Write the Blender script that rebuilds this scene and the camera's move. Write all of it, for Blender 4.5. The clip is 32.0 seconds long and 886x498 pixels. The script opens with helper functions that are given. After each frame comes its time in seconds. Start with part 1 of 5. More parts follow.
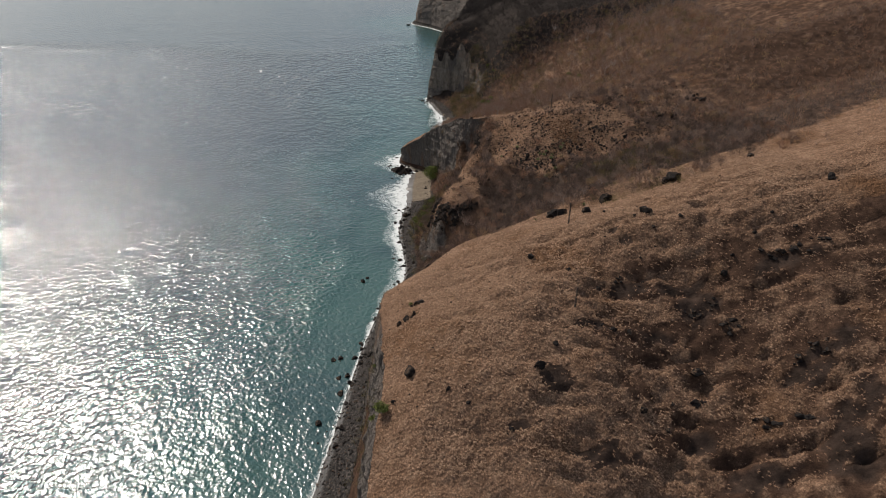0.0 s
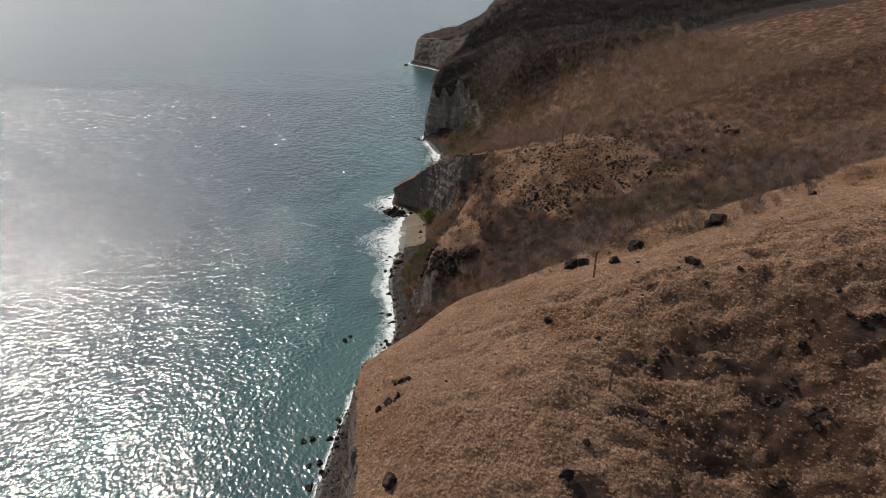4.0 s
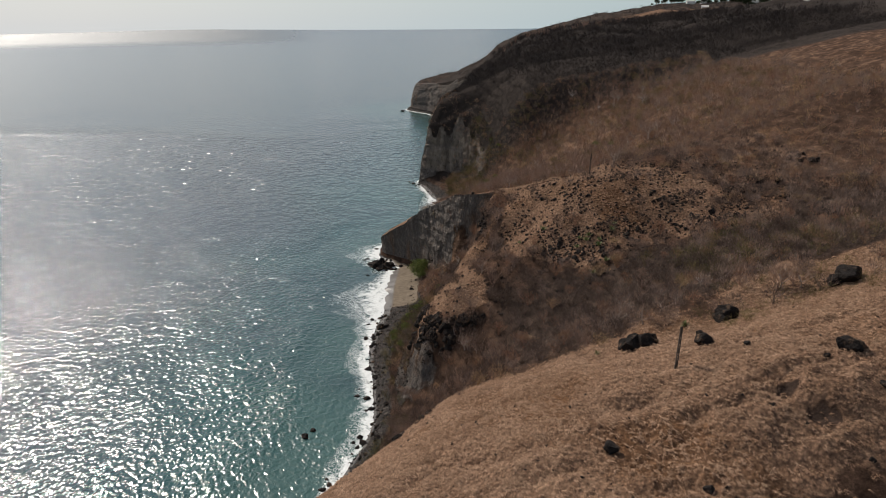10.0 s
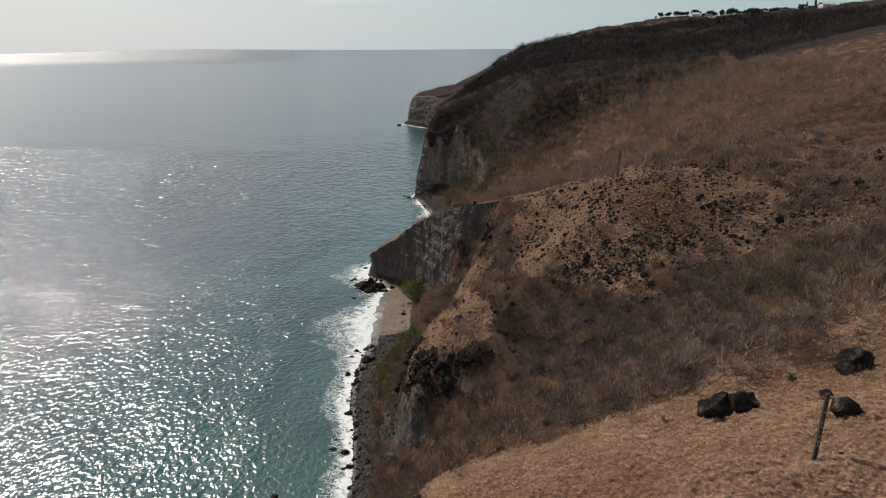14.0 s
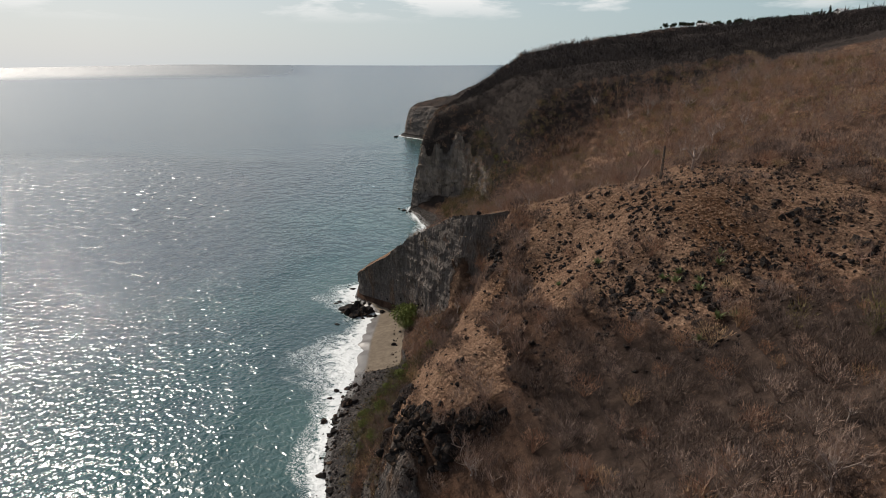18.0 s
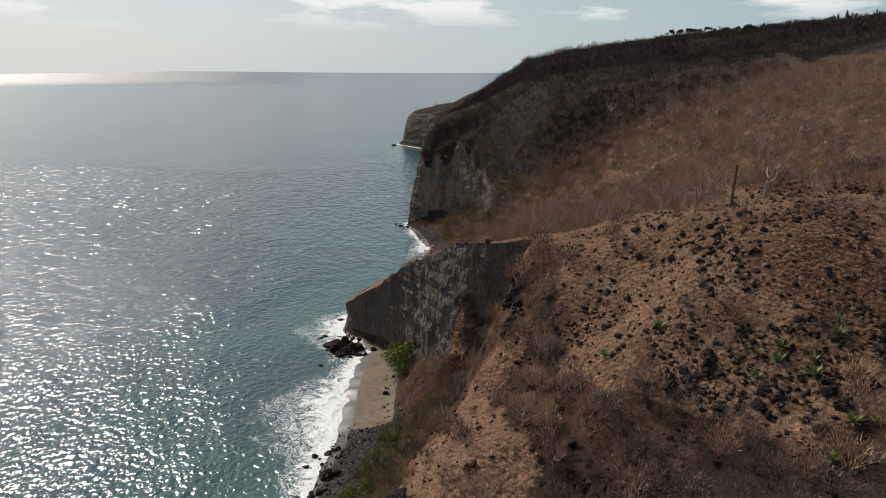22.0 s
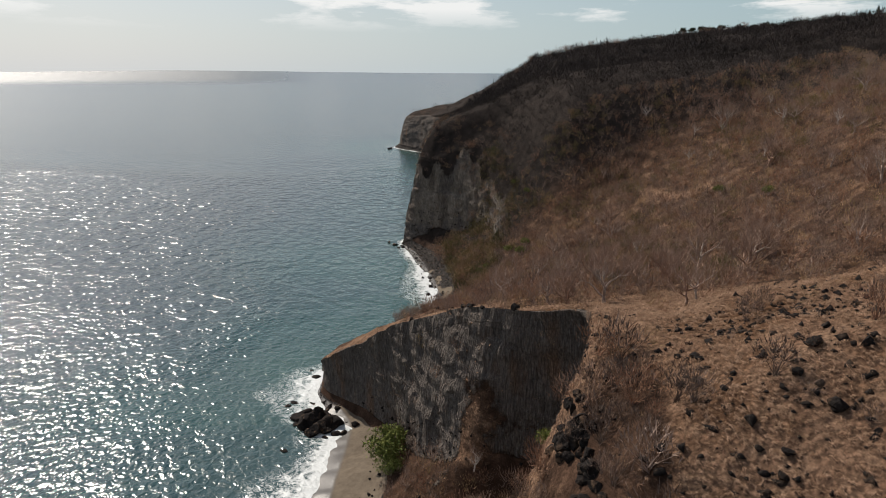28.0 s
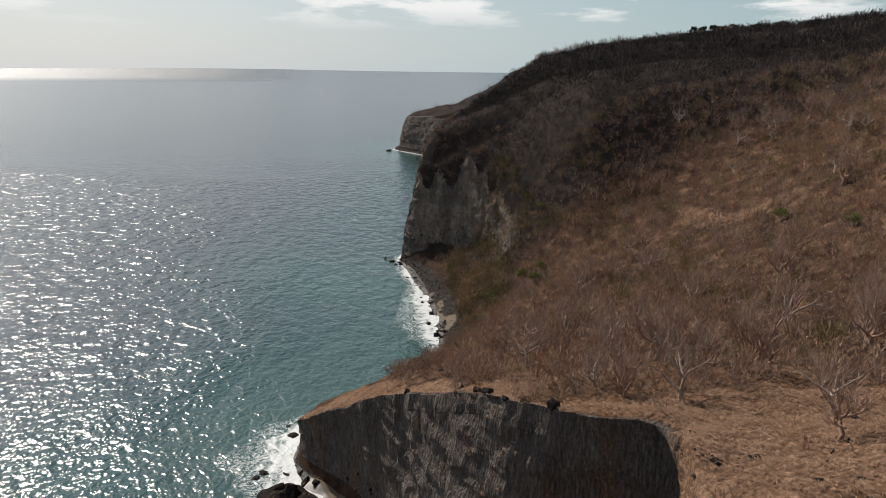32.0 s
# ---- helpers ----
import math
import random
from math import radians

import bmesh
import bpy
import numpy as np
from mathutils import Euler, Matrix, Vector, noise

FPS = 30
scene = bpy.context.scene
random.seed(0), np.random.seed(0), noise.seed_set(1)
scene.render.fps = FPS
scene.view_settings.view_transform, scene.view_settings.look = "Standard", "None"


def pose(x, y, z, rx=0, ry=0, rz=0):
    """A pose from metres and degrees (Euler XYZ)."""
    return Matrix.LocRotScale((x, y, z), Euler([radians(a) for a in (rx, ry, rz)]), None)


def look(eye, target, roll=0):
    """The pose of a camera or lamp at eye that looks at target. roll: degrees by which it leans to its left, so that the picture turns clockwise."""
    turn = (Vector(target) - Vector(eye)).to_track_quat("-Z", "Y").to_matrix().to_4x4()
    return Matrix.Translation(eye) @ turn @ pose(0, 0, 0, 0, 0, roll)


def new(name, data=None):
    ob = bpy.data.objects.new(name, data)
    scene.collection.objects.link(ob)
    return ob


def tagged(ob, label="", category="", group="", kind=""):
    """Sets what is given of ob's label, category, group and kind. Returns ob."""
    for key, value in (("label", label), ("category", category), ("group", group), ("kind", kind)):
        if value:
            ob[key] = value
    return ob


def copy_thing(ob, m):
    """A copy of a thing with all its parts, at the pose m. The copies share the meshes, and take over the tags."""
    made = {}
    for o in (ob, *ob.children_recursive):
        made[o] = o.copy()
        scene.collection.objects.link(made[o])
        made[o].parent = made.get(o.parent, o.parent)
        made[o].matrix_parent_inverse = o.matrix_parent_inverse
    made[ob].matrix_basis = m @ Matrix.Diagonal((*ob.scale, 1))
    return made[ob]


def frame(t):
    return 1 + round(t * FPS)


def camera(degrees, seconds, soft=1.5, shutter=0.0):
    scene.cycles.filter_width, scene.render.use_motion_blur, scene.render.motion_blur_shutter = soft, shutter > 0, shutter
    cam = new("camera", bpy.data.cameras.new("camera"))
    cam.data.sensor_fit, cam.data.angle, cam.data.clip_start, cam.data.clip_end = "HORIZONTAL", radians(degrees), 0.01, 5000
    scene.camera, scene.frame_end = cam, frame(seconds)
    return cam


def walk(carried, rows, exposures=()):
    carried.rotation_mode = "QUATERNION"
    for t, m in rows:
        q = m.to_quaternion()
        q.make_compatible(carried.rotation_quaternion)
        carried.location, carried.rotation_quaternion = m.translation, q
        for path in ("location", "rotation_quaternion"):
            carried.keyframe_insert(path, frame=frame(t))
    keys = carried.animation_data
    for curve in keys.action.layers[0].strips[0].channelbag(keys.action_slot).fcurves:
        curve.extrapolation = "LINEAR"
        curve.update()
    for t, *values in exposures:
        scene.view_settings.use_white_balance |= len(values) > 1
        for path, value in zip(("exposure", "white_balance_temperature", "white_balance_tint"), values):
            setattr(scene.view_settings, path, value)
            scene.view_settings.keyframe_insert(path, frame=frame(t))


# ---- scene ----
cam = camera(68.22, 32.0, soft=0.85)
PATH = [  # seconds, x, y, z, tilt, roll, turn
    (0, 26.32, -425.16, 161.01, 62.46, 0.43, -0.21),
    (1, 26.64, -415.01, 156.98, 63.40, 0.41, -0.22),
    (2, 27.01, -404.74, 153.00, 64.34, 0.38, -0.22),
    (3, 27.45, -394.46, 148.94, 65.26, 0.35, -0.23),
    (3.5, 27.66, -389.35, 146.88, 65.73, 0.34, -0.24),
    (5.5, 28.42, -368.34, 138.67, 67.65, 0.31, -0.24),
    (6, 28.58, -363.28, 136.65, 68.15, 0.31, -0.25),
    (7, 28.92, -353.08, 132.70, 69.12, 0.32, -0.25),
    (7.5, 29.11, -347.90, 130.78, 69.50, 0.33, -0.26),
    (8, 29.27, -342.76, 128.76, 69.80, 0.35, -0.26),
    (9, 29.59, -332.57, 124.82, 70.34, 0.37, -0.27),
    (10, 29.88, -322.69, 121.19, 70.88, 0.37, -0.27),
    (11, 30.13, -312.85, 117.53, 71.40, 0.35, -0.28),
    (12, 30.40, -303.05, 114.11, 71.87, 0.33, -0.31),
    (13, 30.60, -293.54, 110.75, 72.26, 0.32, -0.34),
    (13.5, 30.63, -288.82, 109.07, 72.44, 0.32, -0.36),
    (15.5, 30.86, -269.47, 102.61, 73.19, 0.33, -0.45),
    (16, 30.97, -264.72, 101.32, 73.39, 0.30, -0.46),
    (17, 31.14, -255.48, 98.72, 73.69, 0.24, -0.47),
    (18, 31.12, -246.26, 96.68, 74.02, 0.14, -0.47),
    (19, 30.99, -237.24, 95.32, 74.24, 0.04, -0.48),
    (20, 30.80, -228.35, 94.75, 74.40, -0.04, -0.48),
    (21, 30.74, -219.69, 94.37, 74.58, -0.07, -0.48),
    (22, 30.67, -211.19, 94.03, 74.68, -0.07, -0.52),
    (23, 30.34, -202.74, 93.94, 74.62, -0.07, -0.56),
    (24, 29.98, -194.20, 93.86, 74.60, -0.08, -0.57),
    (25, 29.92, -185.51, 93.51, 74.64, -0.11, -0.58),
    (25.5, 29.95, -181.18, 93.38, 74.64, -0.13, -0.58),
    (27.5, 29.72, -162.02, 91.76, 74.76, -0.29, -0.65),
    (28, 29.66, -157.29, 91.57, 74.74, -0.35, -0.65),
    (29, 29.59, -148.04, 91.23, 74.74, -0.48, -0.64),
    (30, 29.47, -139.09, 91.10, 74.68, -0.58, -0.62),
    (31, 29.32, -130.54, 91.06, 74.64, -0.65, -0.58),
    (32, 29.09, -121.97, 91.06, 74.67, -0.68, -0.55),
]
EXPOSURES = [(0, 0.0), (6, 0.06), (11.5, 0.0), (32, 0.0)]

walk(cam, [(t, pose(x, y, z, tilt, roll, turn)) for t, x, y, z, tilt, roll, turn in PATH], exposures=EXPOSURES)

# ---- world and sun ----
SUN_TURN, SUN_RISE = radians(-39.5), radians(42.0)   # from +y towards +x, above the horizon
world = bpy.data.worlds.new("sky")
scene.world = world
world.use_nodes = True
wn, wl = world.node_tree.nodes, world.node_tree.links
sky = wn.new("ShaderNodeTexSky")
sky.sky_type, sky.sun_disc = "NISHITA", False
sky.sun_elevation, sky.sun_rotation = SUN_RISE, SUN_TURN
sky.air_density, sky.dust_density, sky.ozone_density = 1.0, 0.9, 1.5
wback = wn["Background"]
wcoord = wn.new("ShaderNodeTexCoord")
wmap = wn.new("ShaderNodeMapping")
wmap.inputs["Scale"].default_value = (1.0, 1.0, 5.0)
wmap.inputs["Rotation"].default_value = (0, 0, radians(10.0))
wcloud = wn.new("ShaderNodeTexNoise")
wcloud.inputs["Scale"].default_value, wcloud.inputs["Detail"].default_value, wcloud.inputs["Roughness"].default_value = 5.5, 8.0, 0.6
wramp = wn.new("ShaderNodeValToRGB")
wramp.color_ramp.elements[0].position, wramp.color_ramp.elements[1].position = 0.5, 0.6
wmix = wn.new("ShaderNodeMixRGB")
wmix.inputs[2].default_value = (11.0, 10.9, 10.7, 1)
wfac = wn.new("ShaderNodeMath")
wfac.operation = "MULTIPLY"
wl.new(wcoord.outputs["Generated"], wmap.inputs[0])
wl.new(wmap.outputs[0], wcloud.inputs["Vector"])
wl.new(wcloud.outputs[0], wramp.inputs[0])
wband = wn.new("ShaderNodeMapRange")         # clear air low over the sea, clouds above
for k, v in enumerate((0.052, 0.085, 0.0, 0.85)):
    wband.inputs[k + 1].default_value = v
wl.new(wramp.outputs[0], wfac.inputs[0])
wl.new(wband.outputs[0], wfac.inputs[1])
wl.new(wfac.outputs[0], wmix.inputs[0])
wsep = wn.new("ShaderNodeSeparateXYZ")
wl.new(wcoord.outputs["Generated"], wsep.inputs[0])
whaze = wn.new("ShaderNodeMapRange")
for k, v in enumerate((-0.02, 0.34, 0.95, 0.1)):
    whaze.inputs[k + 1].default_value = v
wl.new(wsep.outputs[2], whaze.inputs[0])
wl.new(wsep.outputs[2], wband.inputs[0])
wpale = wn.new("ShaderNodeMixRGB")          # sea haze, thickest along the horizon
wside = wn.new("ShaderNodeMapRange")         # the haze is palest on the sun's side
for k, v in enumerate((-0.45, 0.45, 0.0, 1.0)):
    wside.inputs[k + 1].default_value = v
wl.new(wsep.outputs[0], wside.inputs[0])
wtint = wn.new("ShaderNodeMixRGB")
wtint.inputs[1].default_value, wtint.inputs[2].default_value = (7.7, 8.0, 8.2, 1), (4.7, 6.1, 6.6, 1)
wl.new(wside.outputs[0], wtint.inputs[0])
wl.new(wtint.outputs[0], wpale.inputs[2])
wl.new(whaze.outputs[0], wpale.inputs[0])
wl.new(sky.outputs[0], wpale.inputs[1])
wl.new(wpale.outputs[0], wmix.inputs[1])
wl.new(wmix.outputs[0], wback.inputs[0])
wback.inputs[1].default_value = 0.085

sun = new("sun", bpy.data.lights.new("sun", "SUN"))
sun.data.energy, sun.data.angle, sun.data.color = 5.0, radians(0.53), (1.0, 0.915, 0.81)
SUN_WAY = Vector((math.sin(SUN_TURN) * math.cos(SUN_RISE), math.cos(SUN_TURN) * math.cos(SUN_RISE), math.sin(SUN_RISE)))
sun.matrix_world = look(SUN_WAY * 500, (0, 0, 0))

# ---- numeric noise, for shapes ----
def lattice(ix, iy, iz, seed):
    h = (ix.astype(np.int64) * 374761393 + iy.astype(np.int64) * 668265263 + iz.astype(np.int64) * 2147483647 + seed * 1274126177) & 0xFFFFFFFF
    h = ((h ^ (h >> 13)) * 1274126177) & 0xFFFFFFFF
    h = ((h ^ (h >> 16)) * 2246822519) & 0xFFFFFFFF
    return ((h ^ (h >> 15)) & 0xFFFFFF) / float(0xFFFFFF) * 2 - 1


def vnoise(x, y, z=0.0, seed=0):
    x, y, z = np.broadcast_arrays(np.asarray(x, float), np.asarray(y, float), np.asarray(z, float))
    ix, iy, iz = np.floor(x), np.floor(y), np.floor(z)
    fx, fy, fz = x - ix, y - iy, z - iz
    sx, sy, sz = fx * fx * (3 - 2 * fx), fy * fy * (3 - 2 * fy), fz * fz * (3 - 2 * fz)
    out = 0
    for a in (0, 1):
        for b in (0, 1):
            for c in (0, 1):
                w = (sx if a else 1 - sx) * (sy if b else 1 - sy) * (sz if c else 1 - sz)
                out = out + w * lattice(ix + a, iy + b, iz + c, seed)
    return out


def fbm(x, y, z=0.0, octaves=4, seed=0, gain=0.5):
    out, amp, k = 0, 1.0, 1.0
    for o in range(octaves):
        out = out + amp * vnoise(x * k + 17.3 * o, y * k - 9.1 * o, np.asarray(z) * k + 3.7 * o, seed + o)
        amp, k = amp * gain, k * 2.03
    return out


def smooth(a, b, v):
    w = np.clip((v - a) / (b - a), 0, 1)
    return w * w * (3 - 2 * w)


# ---- materials ----
class Nodes:
    """Short-hand to wire a node material."""

    def __init__(self, name):
        self.m = bpy.data.materials.new(name)
        self.m.use_nodes = True
        self.t = self.m.node_tree
        self.b = self.t.nodes["Principled BSDF"]

    def put(self, socket, v):
        if hasattr(v, "links"):
            self.t.links.new(v, socket)
        elif isinstance(v, tuple) and len(v) == 3 and socket.type == "RGBA":
            socket.default_value = (*v, 1)
        else:
            socket.default_value = v

    def noise(self, scale, detail=4.0, rough=0.55, vec=None, out=0, warp=0.0):
        n = self.t.nodes.new("ShaderNodeTexNoise")
        n.inputs["Scale"].default_value, n.inputs["Detail"].default_value = scale, detail
        n.inputs["Roughness"].default_value, n.inputs["Distortion"].default_value = rough, warp
        self.t.links.new(vec if vec is not None else self.place(), n.inputs["Vector"])
        return n.outputs[out]

    def voronoi(self, scale, feature="F1", vec=None):
        n = self.t.nodes.new("ShaderNodeTexVoronoi")
        n.feature = feature
        n.inputs["Scale"].default_value = scale
        self.t.links.new(vec if vec is not None else self.place(), n.inputs["Vector"])
        return n.outputs[0]

    def place(self, scale=(1, 1, 1), turn=0.0):
        g = self.t.nodes.new("ShaderNodeNewGeometry").outputs["Position"]
        if scale == (1, 1, 1) and not turn:
            return g
        n = self.t.nodes.new("ShaderNodeMapping")
        n.inputs["Scale"].default_value, n.inputs["Rotation"].default_value = scale, (0, 0, turn)
        self.t.links.new(g, n.inputs[0])
        return n.outputs[0]

    def along(self, turn, scale):
        """Places turned first and stretched then, for grain that runs slantwise."""
        n = self.t.nodes.new("ShaderNodeMapping")
        n.inputs["Rotation"].default_value = (0, 0, turn)
        self.t.links.new(self.place(), n.inputs[0])
        m = self.t.nodes.new("ShaderNodeMapping")
        m.inputs["Scale"].default_value = scale
        self.t.links.new(n.outputs[0], m.inputs[0])
        return m.outputs[0]

    def attr(self, name):
        n = self.t.nodes.new("ShaderNodeAttribute")
        n.attribute_name = name
        return n.outputs["Fac"]

    def ramp(self, v, *stops):
        n = self.t.nodes.new("ShaderNodeValToRGB")
        e = n.color_ramp.elements
        while len(e) < len(stops):
            e.new(0.5)
        for k, (p, c) in enumerate(stops):
            e[k].position, e[k].color = p, ((*c, 1) if isinstance(c, tuple) else (c, c, c, 1))
        self.t.links.new(v, n.inputs[0])
        return n.outputs[0]

    def mix(self, f, a, b, mode="MIX"):
        n = self.t.nodes.new("ShaderNodeMixRGB")
        n.blend_type = mode
        for s, v in zip(n.inputs, (f, a, b)):
            self.put(s, v)
        return n.outputs[0]

    def math(self, op, a, b=0.0, c=0.0, clamp=False):
        n = self.t.nodes.new("ShaderNodeMath")
        n.operation, n.use_clamp = op, clamp
        for s, v in zip(n.inputs, (a, b, c)):
            self.put(s, v)
        return n.outputs[0]

    def range(self, v, a, b, c=0.0, d=1.0):
        n = self.t.nodes.new("ShaderNodeMapRange")
        n.interpolation_type = "SMOOTHSTEP"
        for s, x in zip(n.inputs, (v, a, b, c, d)):
            self.put(s, x)
        return n.outputs[0]

    def bump(self, h, dist, strength=1.0, after=None):
        n = self.t.nodes.new("ShaderNodeBump")
        n.inputs["Strength"].default_value, n.inputs["Distance"].default_value = strength, dist
        self.t.links.new(h, n.inputs["Height"])
        if after is not None:
            self.t.links.new(after, n.inputs["Normal"])
        return n.outputs[0]

    def vector(self, op, a, b=(0.0, 0.0, 0.0)):
        n = self.t.nodes.new("ShaderNodeVectorMath")
        n.operation = op
        self.put(n.inputs[0], a)
        self.put(n.inputs["Scale"] if op == "SCALE" else n.inputs[1], b)
        return n.outputs[0]

    def island(self):
        return self.t.nodes.new("ShaderNodeNewGeometry").outputs["Random Per Island"]

    def own(self):
        return self.t.nodes.new("ShaderNodeObjectInfo").outputs["Random"]

    def done(self, colour, rough, normal=None, **more):
        self.put(self.b.inputs["Base Color"], colour)
        self.put(self.b.inputs["Roughness"], rough)
        if normal is not None:
            self.put(self.b.inputs["Normal"], normal)
        for k, v in more.items():
            self.put(self.b.inputs[k.replace("_", " ")], v)
        return self.m


def rock_colour(n):
    """Weathered basalt and tuff: dark columns, paler streaks, rusty patches."""
    flute = n.noise(0.75, 6, 0.66, n.place((1, 1, 0.16)))
    ribs = n.noise(3.6, 6, 0.72, n.place((1, 1, 0.11)))
    base = n.ramp(flute, (0.3, (0.1, 0.086, 0.078)), (0.52, (0.14, 0.12, 0.107)), (0.74, (0.19, 0.163, 0.14)))
    rust = n.range(n.noise(0.13, 5, 0.6, n.place((1, 1, 0.3))), 0.54, 0.7)
    base = n.mix(n.math("MULTIPLY", rust, 0.6), base, (0.18, 0.105, 0.064))
    tuff = n.ramp(n.noise(0.25, 6, 0.6, n.place((1, 1, 0.35))), (0.3, (0.13, 0.105, 0.086)), (0.7, (0.33, 0.272, 0.22)))
    base = n.mix(n.math("MULTIPLY", n.attr("tuff"), 0.85), base, tuff)
    base = n.mix(0.75, base, n.ramp(ribs, (0.34, 0.35), (0.5, 0.95), (0.66, 1.75)), "MULTIPLY")
    fleck = n.math("MULTIPLY", n.range(n.noise(5.5, 5, 0.75, n.place((1, 1, 0.35))), 0.58, 0.66), n.range(n.noise(0.3, 3, 0.6), 0.42, 0.6))
    base = n.mix(n.math("MULTIPLY", fleck, 0.5), base, (0.33, 0.285, 0.245))
    return n.mix(0.5, base, n.ramp(n.noise(2.6, 6, 0.7), (0.3, 0.3), (0.7, 1.3)), "MULTIPLY")


def make_ground():
    n = Nodes("hillside_ground")
    big, mid, fine = n.noise(0.035, 5, 0.6), n.noise(0.35, 5, 0.6), n.noise(3.2, 5, 0.7)
    grass = n.ramp(mid, (0.25, (0.175, 0.103, 0.066)), (0.5, (0.275, 0.167, 0.11)), (0.75, (0.385, 0.25, 0.167)))
    grass = n.mix(n.range(big, 0.5, 0.68), grass, (0.175, 0.094, 0.052))
    comb = n.noise(5.0, 5, 0.7, n.place((1.0, 0.3, 1.0), 0.5), 0, 0.8)
    grass = n.mix(0.8, grass, n.ramp(n.mix(0.5, fine, comb), (0.38, 0.25), (0.6, 0.95)), "MULTIPLY")
    # gaps between tussocks darkened in the colour, as their shade would
    grass = n.mix(0.55, grass, n.ramp(n.voronoi(1.8), (0.2, 1.2), (0.62, 0.4)), "MULTIPLY")
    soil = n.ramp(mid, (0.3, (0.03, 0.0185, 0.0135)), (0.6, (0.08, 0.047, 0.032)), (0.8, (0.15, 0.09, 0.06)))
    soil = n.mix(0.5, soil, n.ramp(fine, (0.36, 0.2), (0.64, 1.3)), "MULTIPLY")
    # gloom: soil colour darkened for cloud and gully shade, and for eroded patches
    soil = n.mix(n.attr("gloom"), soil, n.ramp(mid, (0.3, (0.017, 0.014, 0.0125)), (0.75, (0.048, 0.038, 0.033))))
    g = n.range(n.math("ADD", n.attr("grass"), n.math("MULTIPLY_ADD", n.noise(0.22, 5, 0.65), 1.1, -0.55)), 0.35, 0.65)
    col = n.mix(g, soil, grass)
    r = n.range(n.math("ADD", n.attr("rock"), n.math("MULTIPLY_ADD", n.noise(0.5, 5, 0.65), 0.9, -0.45)), 0.4, 0.6)
    col = n.mix(r, col, rock_colour(n))
    sand = n.ramp(n.noise(0.6, 5, 0.6), (0.3, (0.11, 0.088, 0.066)), (0.7, (0.165, 0.134, 0.102)))
    wet = n.range(n.attr("wet"), 0.25, 0.8)
    sand = n.mix(wet, sand, (0.055, 0.047, 0.042))
    col = n.mix(n.range(n.attr("sand"), 0.4, 0.6), col, sand)
    peb = n.ramp(n.voronoi(1.7), (0.0, (0.05, 0.046, 0.044)), (0.5, (0.025, 0.023, 0.022)), (0.9, (0.1, 0.085, 0.075)))
    col = n.mix(n.range(n.attr("pebble"), 0.4, 0.6), col, peb)
    rough = n.math("SUBTRACT", 0.95, n.math("MULTIPLY", wet, 0.5))
    h = n.math("ADD", n.math("MULTIPLY", n.noise(1.3, 6, 0.7), 0.6), n.math("MULTIPLY", n.noise(6.0, 4, 0.7), 0.2))
    dry = n.math("SUBTRACT", 1.0, n.range(n.attr("sand"), 0.3, 0.7), clamp=True)
    crag = n.math("ADD", n.noise(0.9, 7, 0.75, n.place((1, 1, 0.3))), n.math("MULTIPLY", n.voronoi(0.8, "F1", n.place((1, 1, 0.35))), 0.5))
    crag = n.math("ADD", crag, n.math("MULTIPLY", n.voronoi(2.6, "F1", n.place((1, 1, 0.25))), 0.45))
    h = n.math("ADD", h, n.math("MULTIPLY", n.math("MULTIPLY", crag, r), 2.0))
    tuss = n.math("SUBTRACT", 1.0, n.voronoi(1.25, "SMOOTH_F1"))
    h = n.math("ADD", h, n.math("MULTIPLY", n.math("MULTIPLY", tuss, g), 0.75))
    return n.done(col, rough, n.bump(n.math("MULTIPLY", h, n.math("MULTIPLY_ADD", dry, 0.9, 0.1)), 0.6), Specular_IOR_Level=n.math("MULTIPLY_ADD", wet, 0.4, 0.03))


